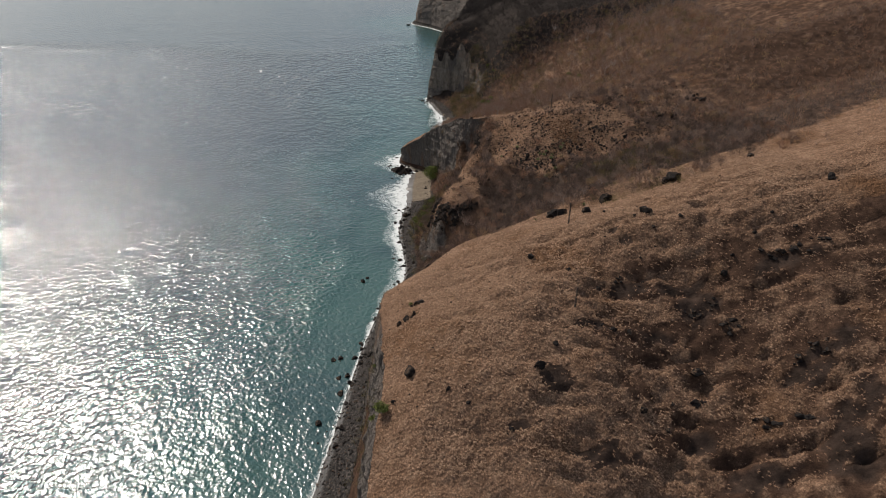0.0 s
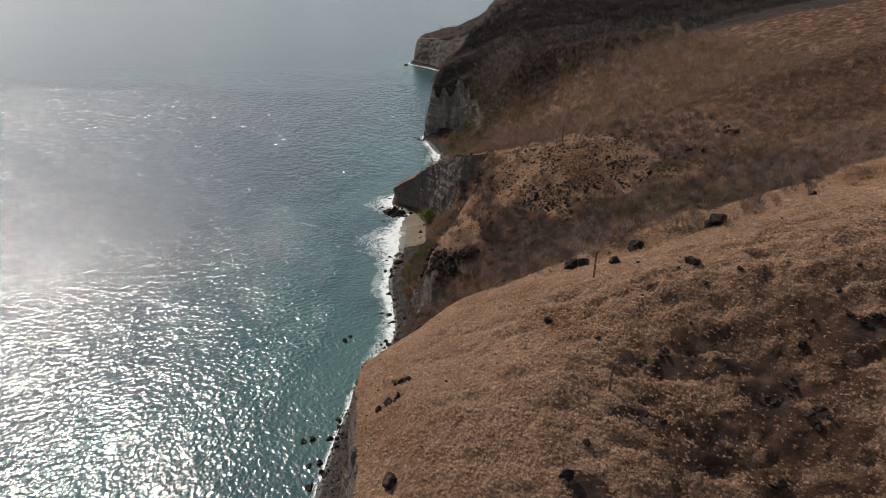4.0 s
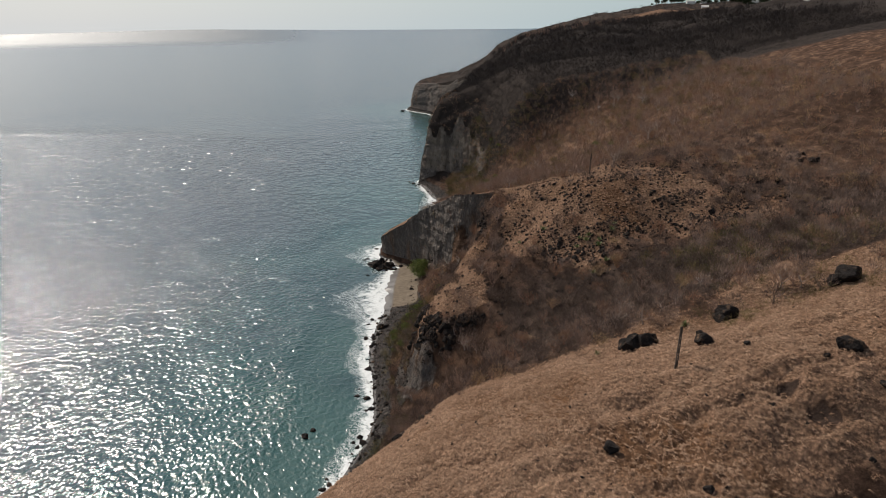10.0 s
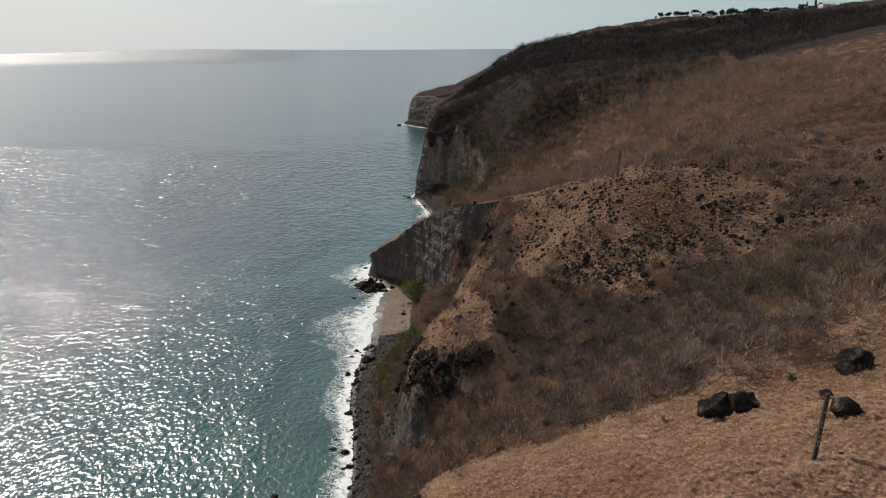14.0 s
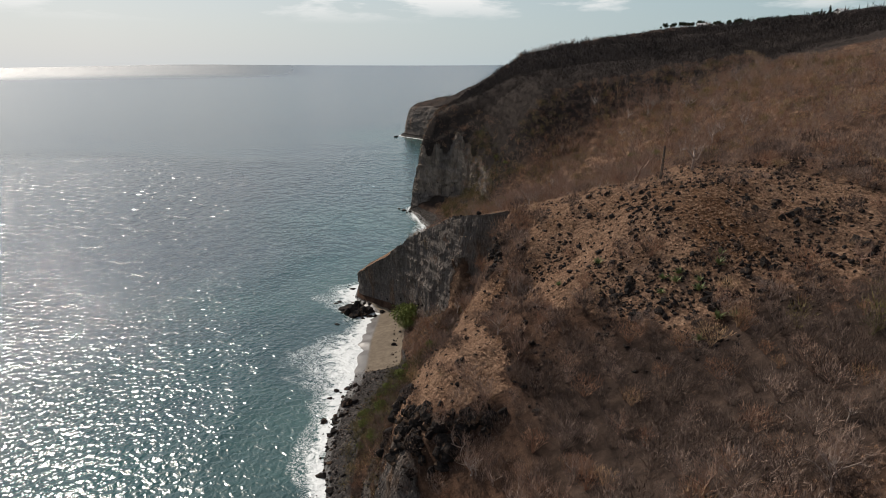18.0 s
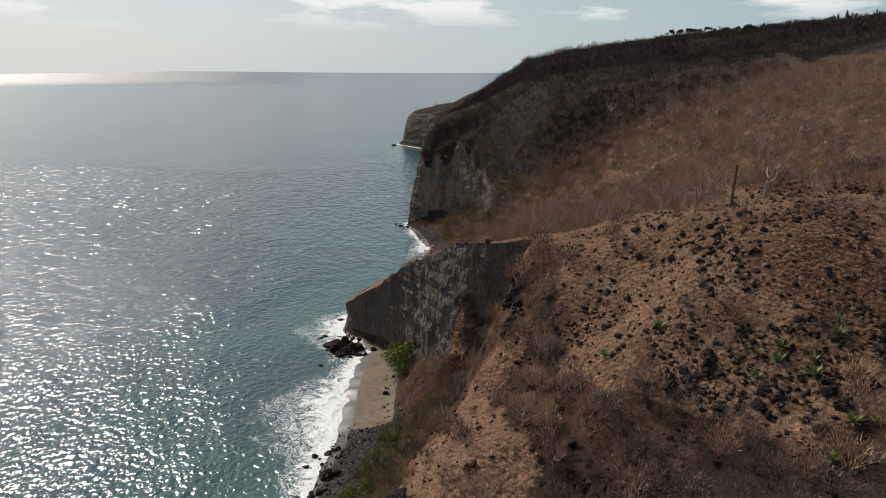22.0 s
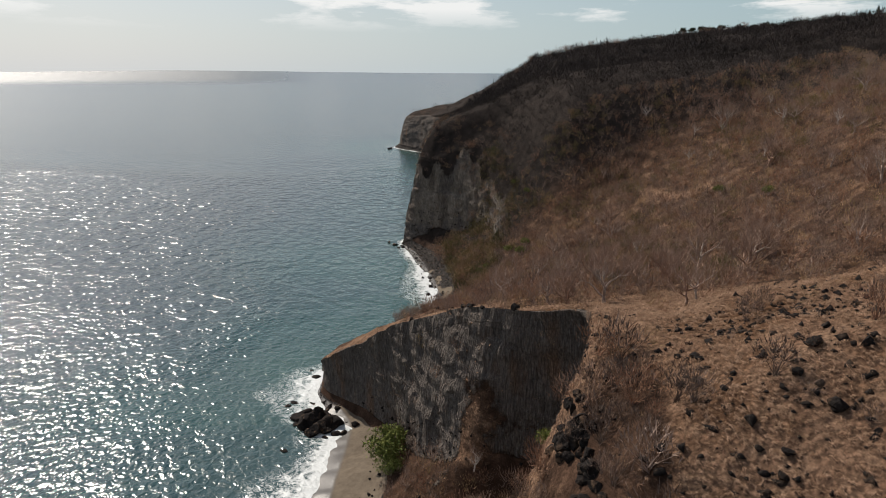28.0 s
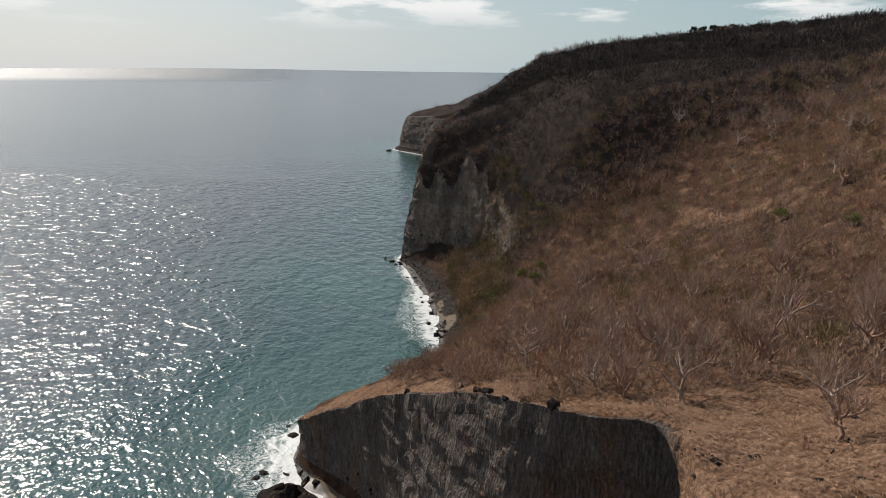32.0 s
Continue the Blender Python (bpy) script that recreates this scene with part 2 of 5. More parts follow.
def make_sea():
    n = Nodes("sea_water")
    off = n.attr("off")            # metres off the shore
    calm = n.attr("calm")          # flattened waves, for sheltered water and to imitate cloud shade far out
    col = n.ramp(n.range(off, 0.0, 170.0), (0.0, (0.03, 0.074, 0.066)), (0.2, (0.008, 0.05, 0.048)), (0.7, (0.012, 0.032, 0.038)), (1.0, (0.014, 0.026, 0.033)))
    col = n.mix(n.range(n.noise(0.012, 4, 0.6, n.place((0.5, 1, 1), 0.4)), 0.42, 0.62), col, n.mix(0.5, col, (0.012, 0.03, 0.04)))
    # foam: broken edges of surf that thin out seawards
    reach = n.attr("surf")
    lace = n.math("ADD", n.noise(0.16, 6, 0.7, None, 0, 1.4), n.math("MULTIPLY", n.noise(1.1, 5, 0.75, None, 0, 0.8), 0.4))
    solid = n.range(n.math("MULTIPLY_ADD", lace, 1.5, n.math("MULTIPLY", reach, 0.9)), 1.58, 1.84)
    web = n.math("ABSOLUTE", n.math("SUBTRACT", n.noise(0.55, 5, 0.6, None, 0, 2.0), 0.5))      # thin threads of spent foam
    web = n.math("MULTIPLY", n.range(web, 0.045, 0.008), n.range(n.math("MULTIPLY_ADD", n.noise(0.11, 3, 0.6), 1.2, reach), 0.75, 1.05))
    foam = n.math("MAXIMUM", solid, n.math("MULTIPLY", web, 0.75))
    col = n.mix(foam, col, (0.55, 0.57, 0.57))
    split = n.t.nodes.new("ShaderNodeSeparateXYZ")
    n.t.links.new(n.place(), split.inputs[0])
    open_sea = n.range(split.outputs[1], -60.0, 320.0)          # the waves grow longer away from the lee of the land
    # wind waves: crests run slantwise to the shore, small ones on the backs of larger ones
    chop = n.noise(0.56, 1.6, 0.5, n.along(-0.5, (1.0, 0.8, 1.0)), 0, 0.3)
    mid = n.noise(0.18, 1.4, 0.5, n.along(-0.5, (1.0, 0.75, 1.0)), 0, 0.3)
    swell = n.noise(0.05, 1.0, 0.4, n.along(-0.3, (1.0, 0.6, 1.0)))
    wave = n.math("MULTIPLY", chop, n.math("MULTIPLY_ADD", open_sea, -0.34, 0.7))
    wave = n.math("ADD", wave, n.math("MULTIPLY", mid, n.math("MULTIPLY_ADD", open_sea, 2.0, 0.5)))
    wave = n.math("MULTIPLY_ADD", swell, 1.4, wave)
    amp = n.math("SUBTRACT", 1.0, n.math("MULTIPLY", calm, 0.72))
    nm = n.bump(n.math("MULTIPLY", wave, amp), 1.0)
    rough = n.math("ADD", n.math("MULTIPLY_ADD", foam, 0.5, 0.145), n.math("MULTIPLY", calm, 0.03))
    rough = n.math("ADD", rough, n.math("MULTIPLY_ADD", open_sea, 0.05, n.math("MULTIPLY", n.attr("rim"), 0.24)))
    return n.done(col, rough, nm, IOR=1.38, Specular_IOR_Level=0.88)


M_GROUND, M_SEA = make_ground(), make_sea()

# ---- the lie of the land: cross sections of the coast ----
# Each section, at one y, names ten places from the sea inland as (x, z): waterline, back of the beach,
# lower slope, foot of the cliff, top of the cliff, four steps up the hillside, far inland.
SOUTH = [
    (-800, [(-20, 0), (-14, 3), (-8, 14), (-4, 24), (2, 38), (25, 42), (60, 40), (100, 46), (170, 70), (450, 140)]),
    (-330, [(-17, 0), (-5, 3), (-0.5, 12), (3, 22), (6, 34), (22, 37), (50, 33), (90, 28), (150, 50), (450, 140)]),
    (-282, [(-14.5, 0), (-3.5, 3), (1.5, 14), (5, 28), (9, 43), (23, 50.5), (62, 54.5), (91, 48), (140, 65), (450, 150)]),
    (-260, [(-12.5, 0), (-3, 3), (1.5, 14), (4, 28), (7, 45), (24, 54), (61, 62.5), (90, 62), (135, 76), (450, 158)]),
    (-238, [(-10.5, 0), (-2.5, 3), (0.5, 13), (2.2, 26), (5, 43.5), (25, 54), (56, 64), (85, 73), (126, 84), (450, 160)]),
]
VALLEY = [
    (-212, [(-8, 0), (-2, 3), (2, 11), (7, 21), (13.5, 37), (30, 48.5), (50, 57), (68, 63), (118, 78), (450, 160)]),
    (-186, [(-4, 0), (3, 3), (8, 8), (13, 14), (18, 22), (32, 37), (50, 47), (72, 58), (120, 73), (450, 155)]),
    (-164, [(3, 0), (9, 3), (14, 7), (19, 11), (24, 16), (34, 26), (48, 38), (64, 48), (122, 70), (450, 150)]),
    (-151, [(6.5, 0), (12, 3), (16, 6.5), (20, 11), (25, 17), (33, 28), (46, 40), (72, 53), (128, 71), (450, 150)]),
]
KNOLL = [
    (-142, [(7.5, 0), (12.5, 3), (16, 7.5), (19, 13.5), (24, 27), (31, 36.5), (41, 41.5), (75, 56.5), (134, 72.5), (450, 150)]),
    (-131, [(6.5, 0), (11, 3), (14.5, 8), (18, 15), (24, 32), (32, 41), (43, 46), (78, 63), (138, 73.5), (450, 150)]),
    (-117, [(5, 0), (10, 3), (15, 8), (19, 15), (26, 31), (35, 40), (47, 48.5), (78, 69.5), (142, 75), (450, 150)]),
    (-100, [(2, 0), (9, 3), (18, 10), (28, 22), (40, 45), (49, 57), (64, 66.5), (83, 72), (140, 77.5), (450, 155)]),
    (-82, [(1.5, 0), (12, 3), (26, 12), (38, 27), (49, 57.5), (57, 61.5), (72, 66.5), (93, 70.5), (138, 79), (450, 160)]),
    (-70, [(2.5, 0), (16, 3), (32, 14), (50, 26), (52.5, 57.6), (60, 59), (74, 61.5), (95, 64.5), (143, 81), (450, 162)]),
]
SPUR = [
    (-61, [(4, 0), (18, 3), (33, 13), (61, 25), (53.5, 55), (61, 56), (75, 57.5), (96, 60.5), (148, 82), (450, 162)]),
    (-55, [(4.5, 0), (18, 3), (31, 11), (56, 22), (47, 52.9), (55, 53.7), (72, 55.7), (96, 59), (151, 82), (450, 162)]),
    (-49.5, [(4.5, 0), (18, 3), (28, 11), (37.5, 23), (41.6, 51.2), (50, 52), (69, 54), (95, 58), (154, 83), (450, 162)]),
    (-44, [(4.4, 0), (17.5, 3), (25, 8), (33, 18), (36.9, 49.6), (46, 50.2), (65, 52.5), (94, 56.5), (156, 83), (450, 162)]),
    (-28, [(3.6, 0), (18, 2.6), (20.5, 5), (25, 9), (27.4, 41.2), (37, 43), (58, 47), (88, 52), (162, 86), (450, 159)]),
    (-13, [(4.2, 0), (17, 2.2), (18.4, 3.2), (20.2, 5), (18.6, 33), (28, 37), (52, 42), (86, 48), (167, 88), (450, 157)]),
    (1, [(3, 0), (9.4, 1), (10.6, 2), (11.8, 3.4), (9.8, 22.8), (20, 29), (48, 37), (84, 45), (170, 89), (450, 156)]),
]
COVE = [
    (18, [(-4.6, 0), (-4, 0.6), (-3.6, 1.2), (-3, 2), (-3.4, 9.2), (10, 17.5), (40, 29), (80, 40), (172, 90), (450, 154)]),
    (26, [(-4.6, 0), (-4.4, 0.3), (-4.2, 0.6), (-3.8, 1), (-2.6, 3.4), (10, 11), (38, 24.5), (78, 37.5), (173, 89), (450, 153)]),
    (42, [(5, 0), (6, 0.5), (8, 1.8), (11, 4), (16, 7.5), (28, 14.5), (48, 24), (77, 35), (174, 88), (450, 152)]),
    (60, [(20, 0), (22, 0.8), (25, 3), (28, 6), (32, 10), (40, 16), (55, 24), (77, 34), (175, 88), (450, 152)]),
    (88, [(31, 0), (38, 2.5), (42, 5), (46, 8), (50, 12), (56, 18), (66, 25), (84, 38), (178, 88), (450, 150)]),
    (112, [(29, 0), (38, 2.5), (44, 6), (51, 11), (57, 18), (64, 28), (74, 42), (90, 57), (182, 91), (450, 150)]),
]
HEAD = [
    (130, [(26, 0), (35, 2.5), (43, 8), (56, 19), (62, 35), (69, 49), (80, 66), (92, 79), (186, 95), (450, 150)]),
    (148, [(22, 0), (31, 2), (39, 8), (53, 20), (58, 46), (66, 58), (79, 75), (95, 87), (192, 97), (450, 150)]),
    (172, [(16, 0), (23, 1.5), (30, 5), (38, 12), (43, 53), (55, 62), (76, 79), (98, 91), (198, 101), (450, 150)]),
    (190, [(12, 0), (13, 3), (13.5, 9), (14.2, 17), (20.5, 46), (30, 63.5), (54, 74), (90, 89), (203, 104), (450, 150)]),
    (230, [(22, 0), (24, 2), (25.5, 10), (28, 22), (33, 50), (40, 64), (60, 74), (95, 91), (210, 107), (460, 150)]),
]
DISTANCE = [
    (350, [(40, 0), (42, 2), (43, 12), (45, 30), (52, 56), (62, 66), (80, 76), (118, 96), (235, 113), (500, 150)]),
    (500, [(52, 0), (54, 2), (56, 15), (58, 35), (64, 58), (84, 74), (108, 90), (134, 104), (256, 120), (560, 155)]),
    (600, [(14, 0), (16, 2), (18, 10), (20, 22), (25, 42), (52, 54), (92, 68), (140, 99), (290, 125), (600, 146)]),
    (655, [(-20, 0), (-17, 3), (-15, 10), (-12, 22), (-6, 37), (15, 47), (60, 55), (125, 86), (310, 128), (620, 148)]),
    (700, [(-8, 0), (-5, 3), (-3, 10), (0, 20), (6, 33), (24, 44), (70, 54), (135, 84), (330, 132), (640, 150)]),
    (765, [(70, 0), (73, 3), (76, 10), (80, 20), (88, 33), (104, 46), (126, 64), (160, 90), (345, 135), (650, 152)]),
]
BEYOND = [
    (900, [(100, 0), (103, 3), (105, 20), (108, 45), (120, 70), (139, 87), (180, 102), (260, 120), (430, 147), (680, 158)]),
    (1100, [(300, 0), (305, 5), (310, 25), (315, 50), (325, 85), (360, 100), (420, 116), (500, 134), (600, 148), (760, 158)]),
    (1500, [(500, 0), (505, 5), (510, 20), (520, 40), (540, 60), (600, 80), (660, 100), (740, 120), (840, 130), (1000, 140)]),
]
SECTIONS = SOUTH + VALLEY + KNOLL + SPUR + COVE + HEAD + DISTANCE + BEYOND
STATION = np.array([s[0] for s in SECTIONS], float)


def eased(at, xs, vs):
    """Smooth interpolation that never overshoots its stations."""
    h, d = np.diff(xs), np.diff(vs) / np.diff(xs)
    m = np.zeros(len(xs))
    m[0], m[-1] = d[0], d[-1]
    for k in range(1, len(xs) - 1):
        if d[k - 1] * d[k] > 0:
            w1, w2 = 2 * h[k] + h[k - 1], h[k] + 2 * h[k - 1]
            m[k] = (w1 + w2) / (w1 / d[k - 1] + w2 / d[k])
    at = np.asarray(at, float)
    k = np.clip(np.searchsorted(xs, at) - 1, 0, len(xs) - 2)
    s = (at - xs[k]) / h[k]
    return ((1 + 2 * s) * (1 - s) ** 2 * vs[k] + s * (1 - s) ** 2 * h[k] * m[k] + s * s * (3 - 2 * s) * vs[k + 1] + s * s * (s - 1) * h[k] * m[k + 1])


ROWS = np.concatenate([np.arange(-800, -340, 12.0), np.arange(-340, 205, 0.95), np.arange(205, 720, 4.0), np.arange(720, 1501, 12.0)])
STEPS = (6, 6, 10, 40, 24, 32, 38, 46, 26)          # pieces between the ten places
KX = np.stack([eased(ROWS, STATION, np.array([s[1][k][0] for s in SECTIONS], float)) for k in range(10)], 1)
KZ = np.stack([eased(ROWS, STATION, np.array([s[1][k][1] for s in SECTIONS], float)) for k in range(10)], 1)


def shoreline(y):
    return eased(y, STATION, np.array([s[1][0][0] for s in SECTIONS], float))


def build_net():
    u = np.concatenate([k + np.arange(n) / n for k, n in enumerate(STEPS)] + [[9.0]])
    gx, gz = np.empty((len(ROWS), len(u))), np.empty((len(ROWS), len(u)))
    low, knots = u <= 4, np.arange(10.0)
    for r in range(len(ROWS)):
        gx[r], gz[r] = np.interp(u, knots, KX[r]), np.interp(u, knots, KZ[r])
        gz[r, ~low] = eased(gx[r, ~low], KX[r, 4:], KZ[r, 4:])
    pre = np.array([-60.0, -30.0, -14.0, -6.0, -2.0])
    far = np.array([120.0, 400.0, 1200.0, 2600.0])
    gx = np.concatenate([KX[:, :1] + pre, gx, gx[:, -1:] + far], 1)
    gz = np.concatenate([np.tile(np.array([-14.0, -8.0, -4.0, -1.7, -0.5]), (len(ROWS), 1)), gz, gz[:, -1:] + np.array([8.0, 4.0, -30.0, -90.0])], 1)
    u = np.concatenate([[-5, -4, -3, -2, -1], u, [10, 11, 12, 13]])
    gy = np.repeat(ROWS[:, None], len(u), 1)
    return u, gx, gy, gz


U, GX, GY, GZ = build_net()
UU = np.repeat(U[None], len(ROWS), 0)


# eroded patches of dark soil on the near hill: place and reach
PATCHES = [(124.1, -261.3, 8.6, 2.5), (98.7, -266.9, 5.2, 4), (131.8, -284.2, 3.9, 1.9), (124.6, -286.1, 4.3, 1.5), (55.7, -289.3, 5.7, 3.8), (80.5, -259.8, 9.6, 1.7),
           (95.1, -260.9, 6.9, 1.5), (45.9, -300, 3.7, 1.5), (64.6, -305.6, 8.2, 3.2), (92.1, -299.7, 3.3, 2.2), (124.7, -307.1, 5.2, 7.2), (103.3, -308.7, 8.6, 2.8),
           (122.1, -290, 5.4, 2.2), (85.7, -274.4, 5, 1.5), (132.2, -298.4, 3.5, 2.8), (79.4, -240, 2, 1.3), (82.5, -244.7, 2.6, 1.4), (68, -272.6, 6.4, 1.4)]


def zone_masks():
    """Where grass, rock, sand and shingle lie, as plain functions of the place."""
    slope = np.abs(np.gradient(GZ, axis=1)) / np.maximum(np.abs(np.gradient(GX, axis=1)), 0.05)
    slope = np.hypot(np.clip(slope, 0, 8), np.clip(np.gradient(GZ, axis=0) / np.gradient(GY, axis=0), -8, 8))
    x, y, z = GX, GY, GZ
    x, y = GX + 7 * fbm(GX / 15, GY / 15, 0, 3, 161), GY + 6 * fbm(GX / 15, GY / 15, 0, 3, 163)      # ragged edges
    far_side = smooth(80, 96, x)
    grass = ((1 - far_side) * smooth(-194, -205, y + 0.28 * (x - 60)) + 0.75 * far_side * smooth(-192, -202, y - 0.2 * (x - 60))) * smooth(1.6, 3.4, UU)                           # the near hill
    grass = np.maximum(grass, smooth(-138, -128, y + 13 * smooth(54, 66, x)) * smooth(-74, -86, y) * smooth(47, 56, x) * smooth(112, 96, x + 0.4 * (y + 100)))
    grass = np.maximum(grass, smooth(-80, -72, y) * smooth(58, 20, y) * smooth(1, 0, (x - np.interp(y, ROWS, KX[:, 4]) - 3) / (6 + 6 * smooth(0, -20, y) + 40 * smooth(-38, -58, y))) * (UU > 3.9))   # the brow of the spur
    grass = np.maximum(grass, 0.9 * smooth(-149, -145, y) * smooth(-98, -108, y) * smooth(9, 5, np.abs(x - np.interp(y, [-148, -135, -118, -100], [32, 31, 36, 44]))))                 # the knoll
    grass = np.maximum(grass, 0.9 * smooth(-94, -84, y) * smooth(-48, -58, y) * smooth(48, 56, x) * smooth(112, 96, x))
    grass = np.maximum(grass, 0.85 * np.exp(-(((x - 110) / 16) ** 2 + ((y - 58 + 1.4 * (x - 108)) / 11) ** 2)))
    grass = np.maximum(grass, 0.32 * smooth(120, 170, x) * smooth(170, 60, y))
    grass = np.maximum(grass, 0.55 * smooth(-152, -138, y) * smooth(-66, -80, y) * smooth(92, 104, x) * smooth(185, 150, x))
    grass = np.maximum(grass, (0.08 + 0.2 * smooth(-140, -120, y) + 0.14 * smooth(-62, -50, y)) * smooth(2.2, 3.2, UU) * (y < 100))
    grass = np.where(y > 600, 0.35, grass)
    x, y = GX, GY
    hold = smooth(-142, -134, y) * smooth(-80, -88, y) * smooth(2.4, 3.2, UU)      # turf clings to this steep flank
    hold = np.maximum(hold, smooth(-186, -204, y) * smooth(1.0, 1.6, UU))
    rock = smooth(1.15 + 1.2 * hold, 1.9 + 1.6 * hold, slope) * (z > 0.4)
    rock = rock * (1 - smooth(4.15, 4.6, UU) * smooth(2.6, 1.9, slope))
    rock = np.maximum(rock, smooth(4.3, 3.9, UU) * smooth(2.9, 3.2, UU) * smooth(9, 16, np.interp(y, ROWS, KZ[:, 4] - KZ[:, 3])) * (1 - 0.75 * hold))
    fray = fbm(y / 2.2, z / 5.0, 0, 3, 185)
    rib = np.exp(-((y + 48.5 + 2 * fray) / 3.2) ** 2) * smooth(2.4, 2.9, UU) * smooth(3.8, 3.3, UU)          # rusty scree against the rib of the alcove
    rib = np.maximum(rib, 0.8 * np.exp(-((y + 45.5 - 2.2 * smooth(3.2, 3.9, UU) + 2.5 * fray) / 1.5) ** 2) * smooth(3.0, 3.3, UU) * smooth(4.05, 3.8, UU))
    rib = np.maximum(rib, smooth(-62, -68, y + 3 * fray) * smooth(-100, -88, y) * smooth(2.8, 3.2, UU) * smooth(5, 4, UU))      # earthy corner of the hill
    rock, grass = rock * (1 - 0.85 * rib), np.maximum(grass, 0.6 * rib)
    beach = smooth(-60, -50, y) * smooth(14, 4, y) * smooth(1.5, 1.05, UU + 0.5 * fbm(x / 4, y / 4, 0, 3, 151)) * smooth(4.5, 3.0, z)
    beach = np.maximum(beach, smooth(90, 98, y) * smooth(146, 132, y) * (UU < 0.9) * smooth(-0.05, 0.3, fbm(x / 3.5, y / 6, 0, 3, 153)) * 0.9)
    pebble = smooth(1.5, 1.1, UU) * (1 - beach) * smooth(6, 3.5, z)
    wet = smooth(0.95, 0.3, z)
    field = np.exp(-(((x - 345) / 70) ** 2 + ((y - 650) / 55) ** 2))                                   # a cleared field under the far ridge
    gloom = (1 - field) * smooth(-8, 10, y - 108 + 0.3 * np.clip(x - 130, 0, 300)) * smooth(0.5, 3, UU)      # dark scrubland of the headland, with cloud shade put into its colour
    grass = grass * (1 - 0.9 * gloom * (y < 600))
    gloom = np.maximum(gloom, 0.65 * smooth(-200, -186, y) * smooth(-134, -150, y) * smooth(40, 52, x) * smooth(3.2, 4.2, UU) * smooth(0.5, 0.2, grass))      # gully bottom: shade between the bushes put into the soil colour
    grass = np.maximum(grass, field)
    grass = np.maximum(grass, 0.3 * smooth(-66, -56, y) * (1 - gloom) * (UU > 3.9))
    # bare dark soil, which also puts the flank's shading into its colour
    bare = smooth(50, 85, x) * smooth(-236, -262, y) * (UU > 4.5)
    rock = rock * (1 - smooth(3.7, 4.1, UU + 0.35 * fbm(x / 5, y / 5, 0, 3, 181)) * gloom * (y < 600))
    bare = bare * (0.42 + 0.58 * smooth(-0.05, 0.3, fbm((x + 0.3 * y) / 9.0, y / 3.4, 0, 3, 71)))
    grass = grass * (1 - 0.72 * bare)
    for px, py, rx, ry in PATCHES:
        worn = smooth(1.25, 0.7, np.hypot((x - px) / rx, (y - py) / ry) + 0.55 * fbm(x / 3.0, y / 1.6, 0, 4, 191))
        grass, gloom = grass * (1 - 0.85 * worn), np.maximum(gloom, 0.6 * worn)
    return grass, rock, beach, pebble, wet, slope, gloom


GRASS, ROCK, BEACH, PEBBLE, WET, SLOPE, GLOOM = zone_masks()


def softened(m, times=2):
    for _ in range(times):
        m = (np.roll(m, 1, 0) + np.roll(m, -1, 0) + np.roll(m, 1, 1) + np.roll(m, -1, 1) + 2 * m) / 6
    return m


ROCK = softened(ROCK, 4)


def column(x, y, z):
    """Split columns: each stands a little proud of the next, broken across at uneven heights."""
    q = np.floor((x + 1.3 * y) / 2.6 + 0.5 * fbm(y / 6, z / 14, 0, 2, 171))
    p = np.floor((x - 1.1 * y) / 5.5 + 0.4 * fbm(y / 9, z / 20, 0, 2, 177))
    return 0.42 * lattice(q, np.floor(z / 4.5 + 3 * lattice(q, q * 0, q * 0, 173)), q * 0, 175) + 0.3 * lattice(p, np.floor(z / 16 + 3 * lattice(p, p * 0, p * 0, 179)), p * 0, 181)


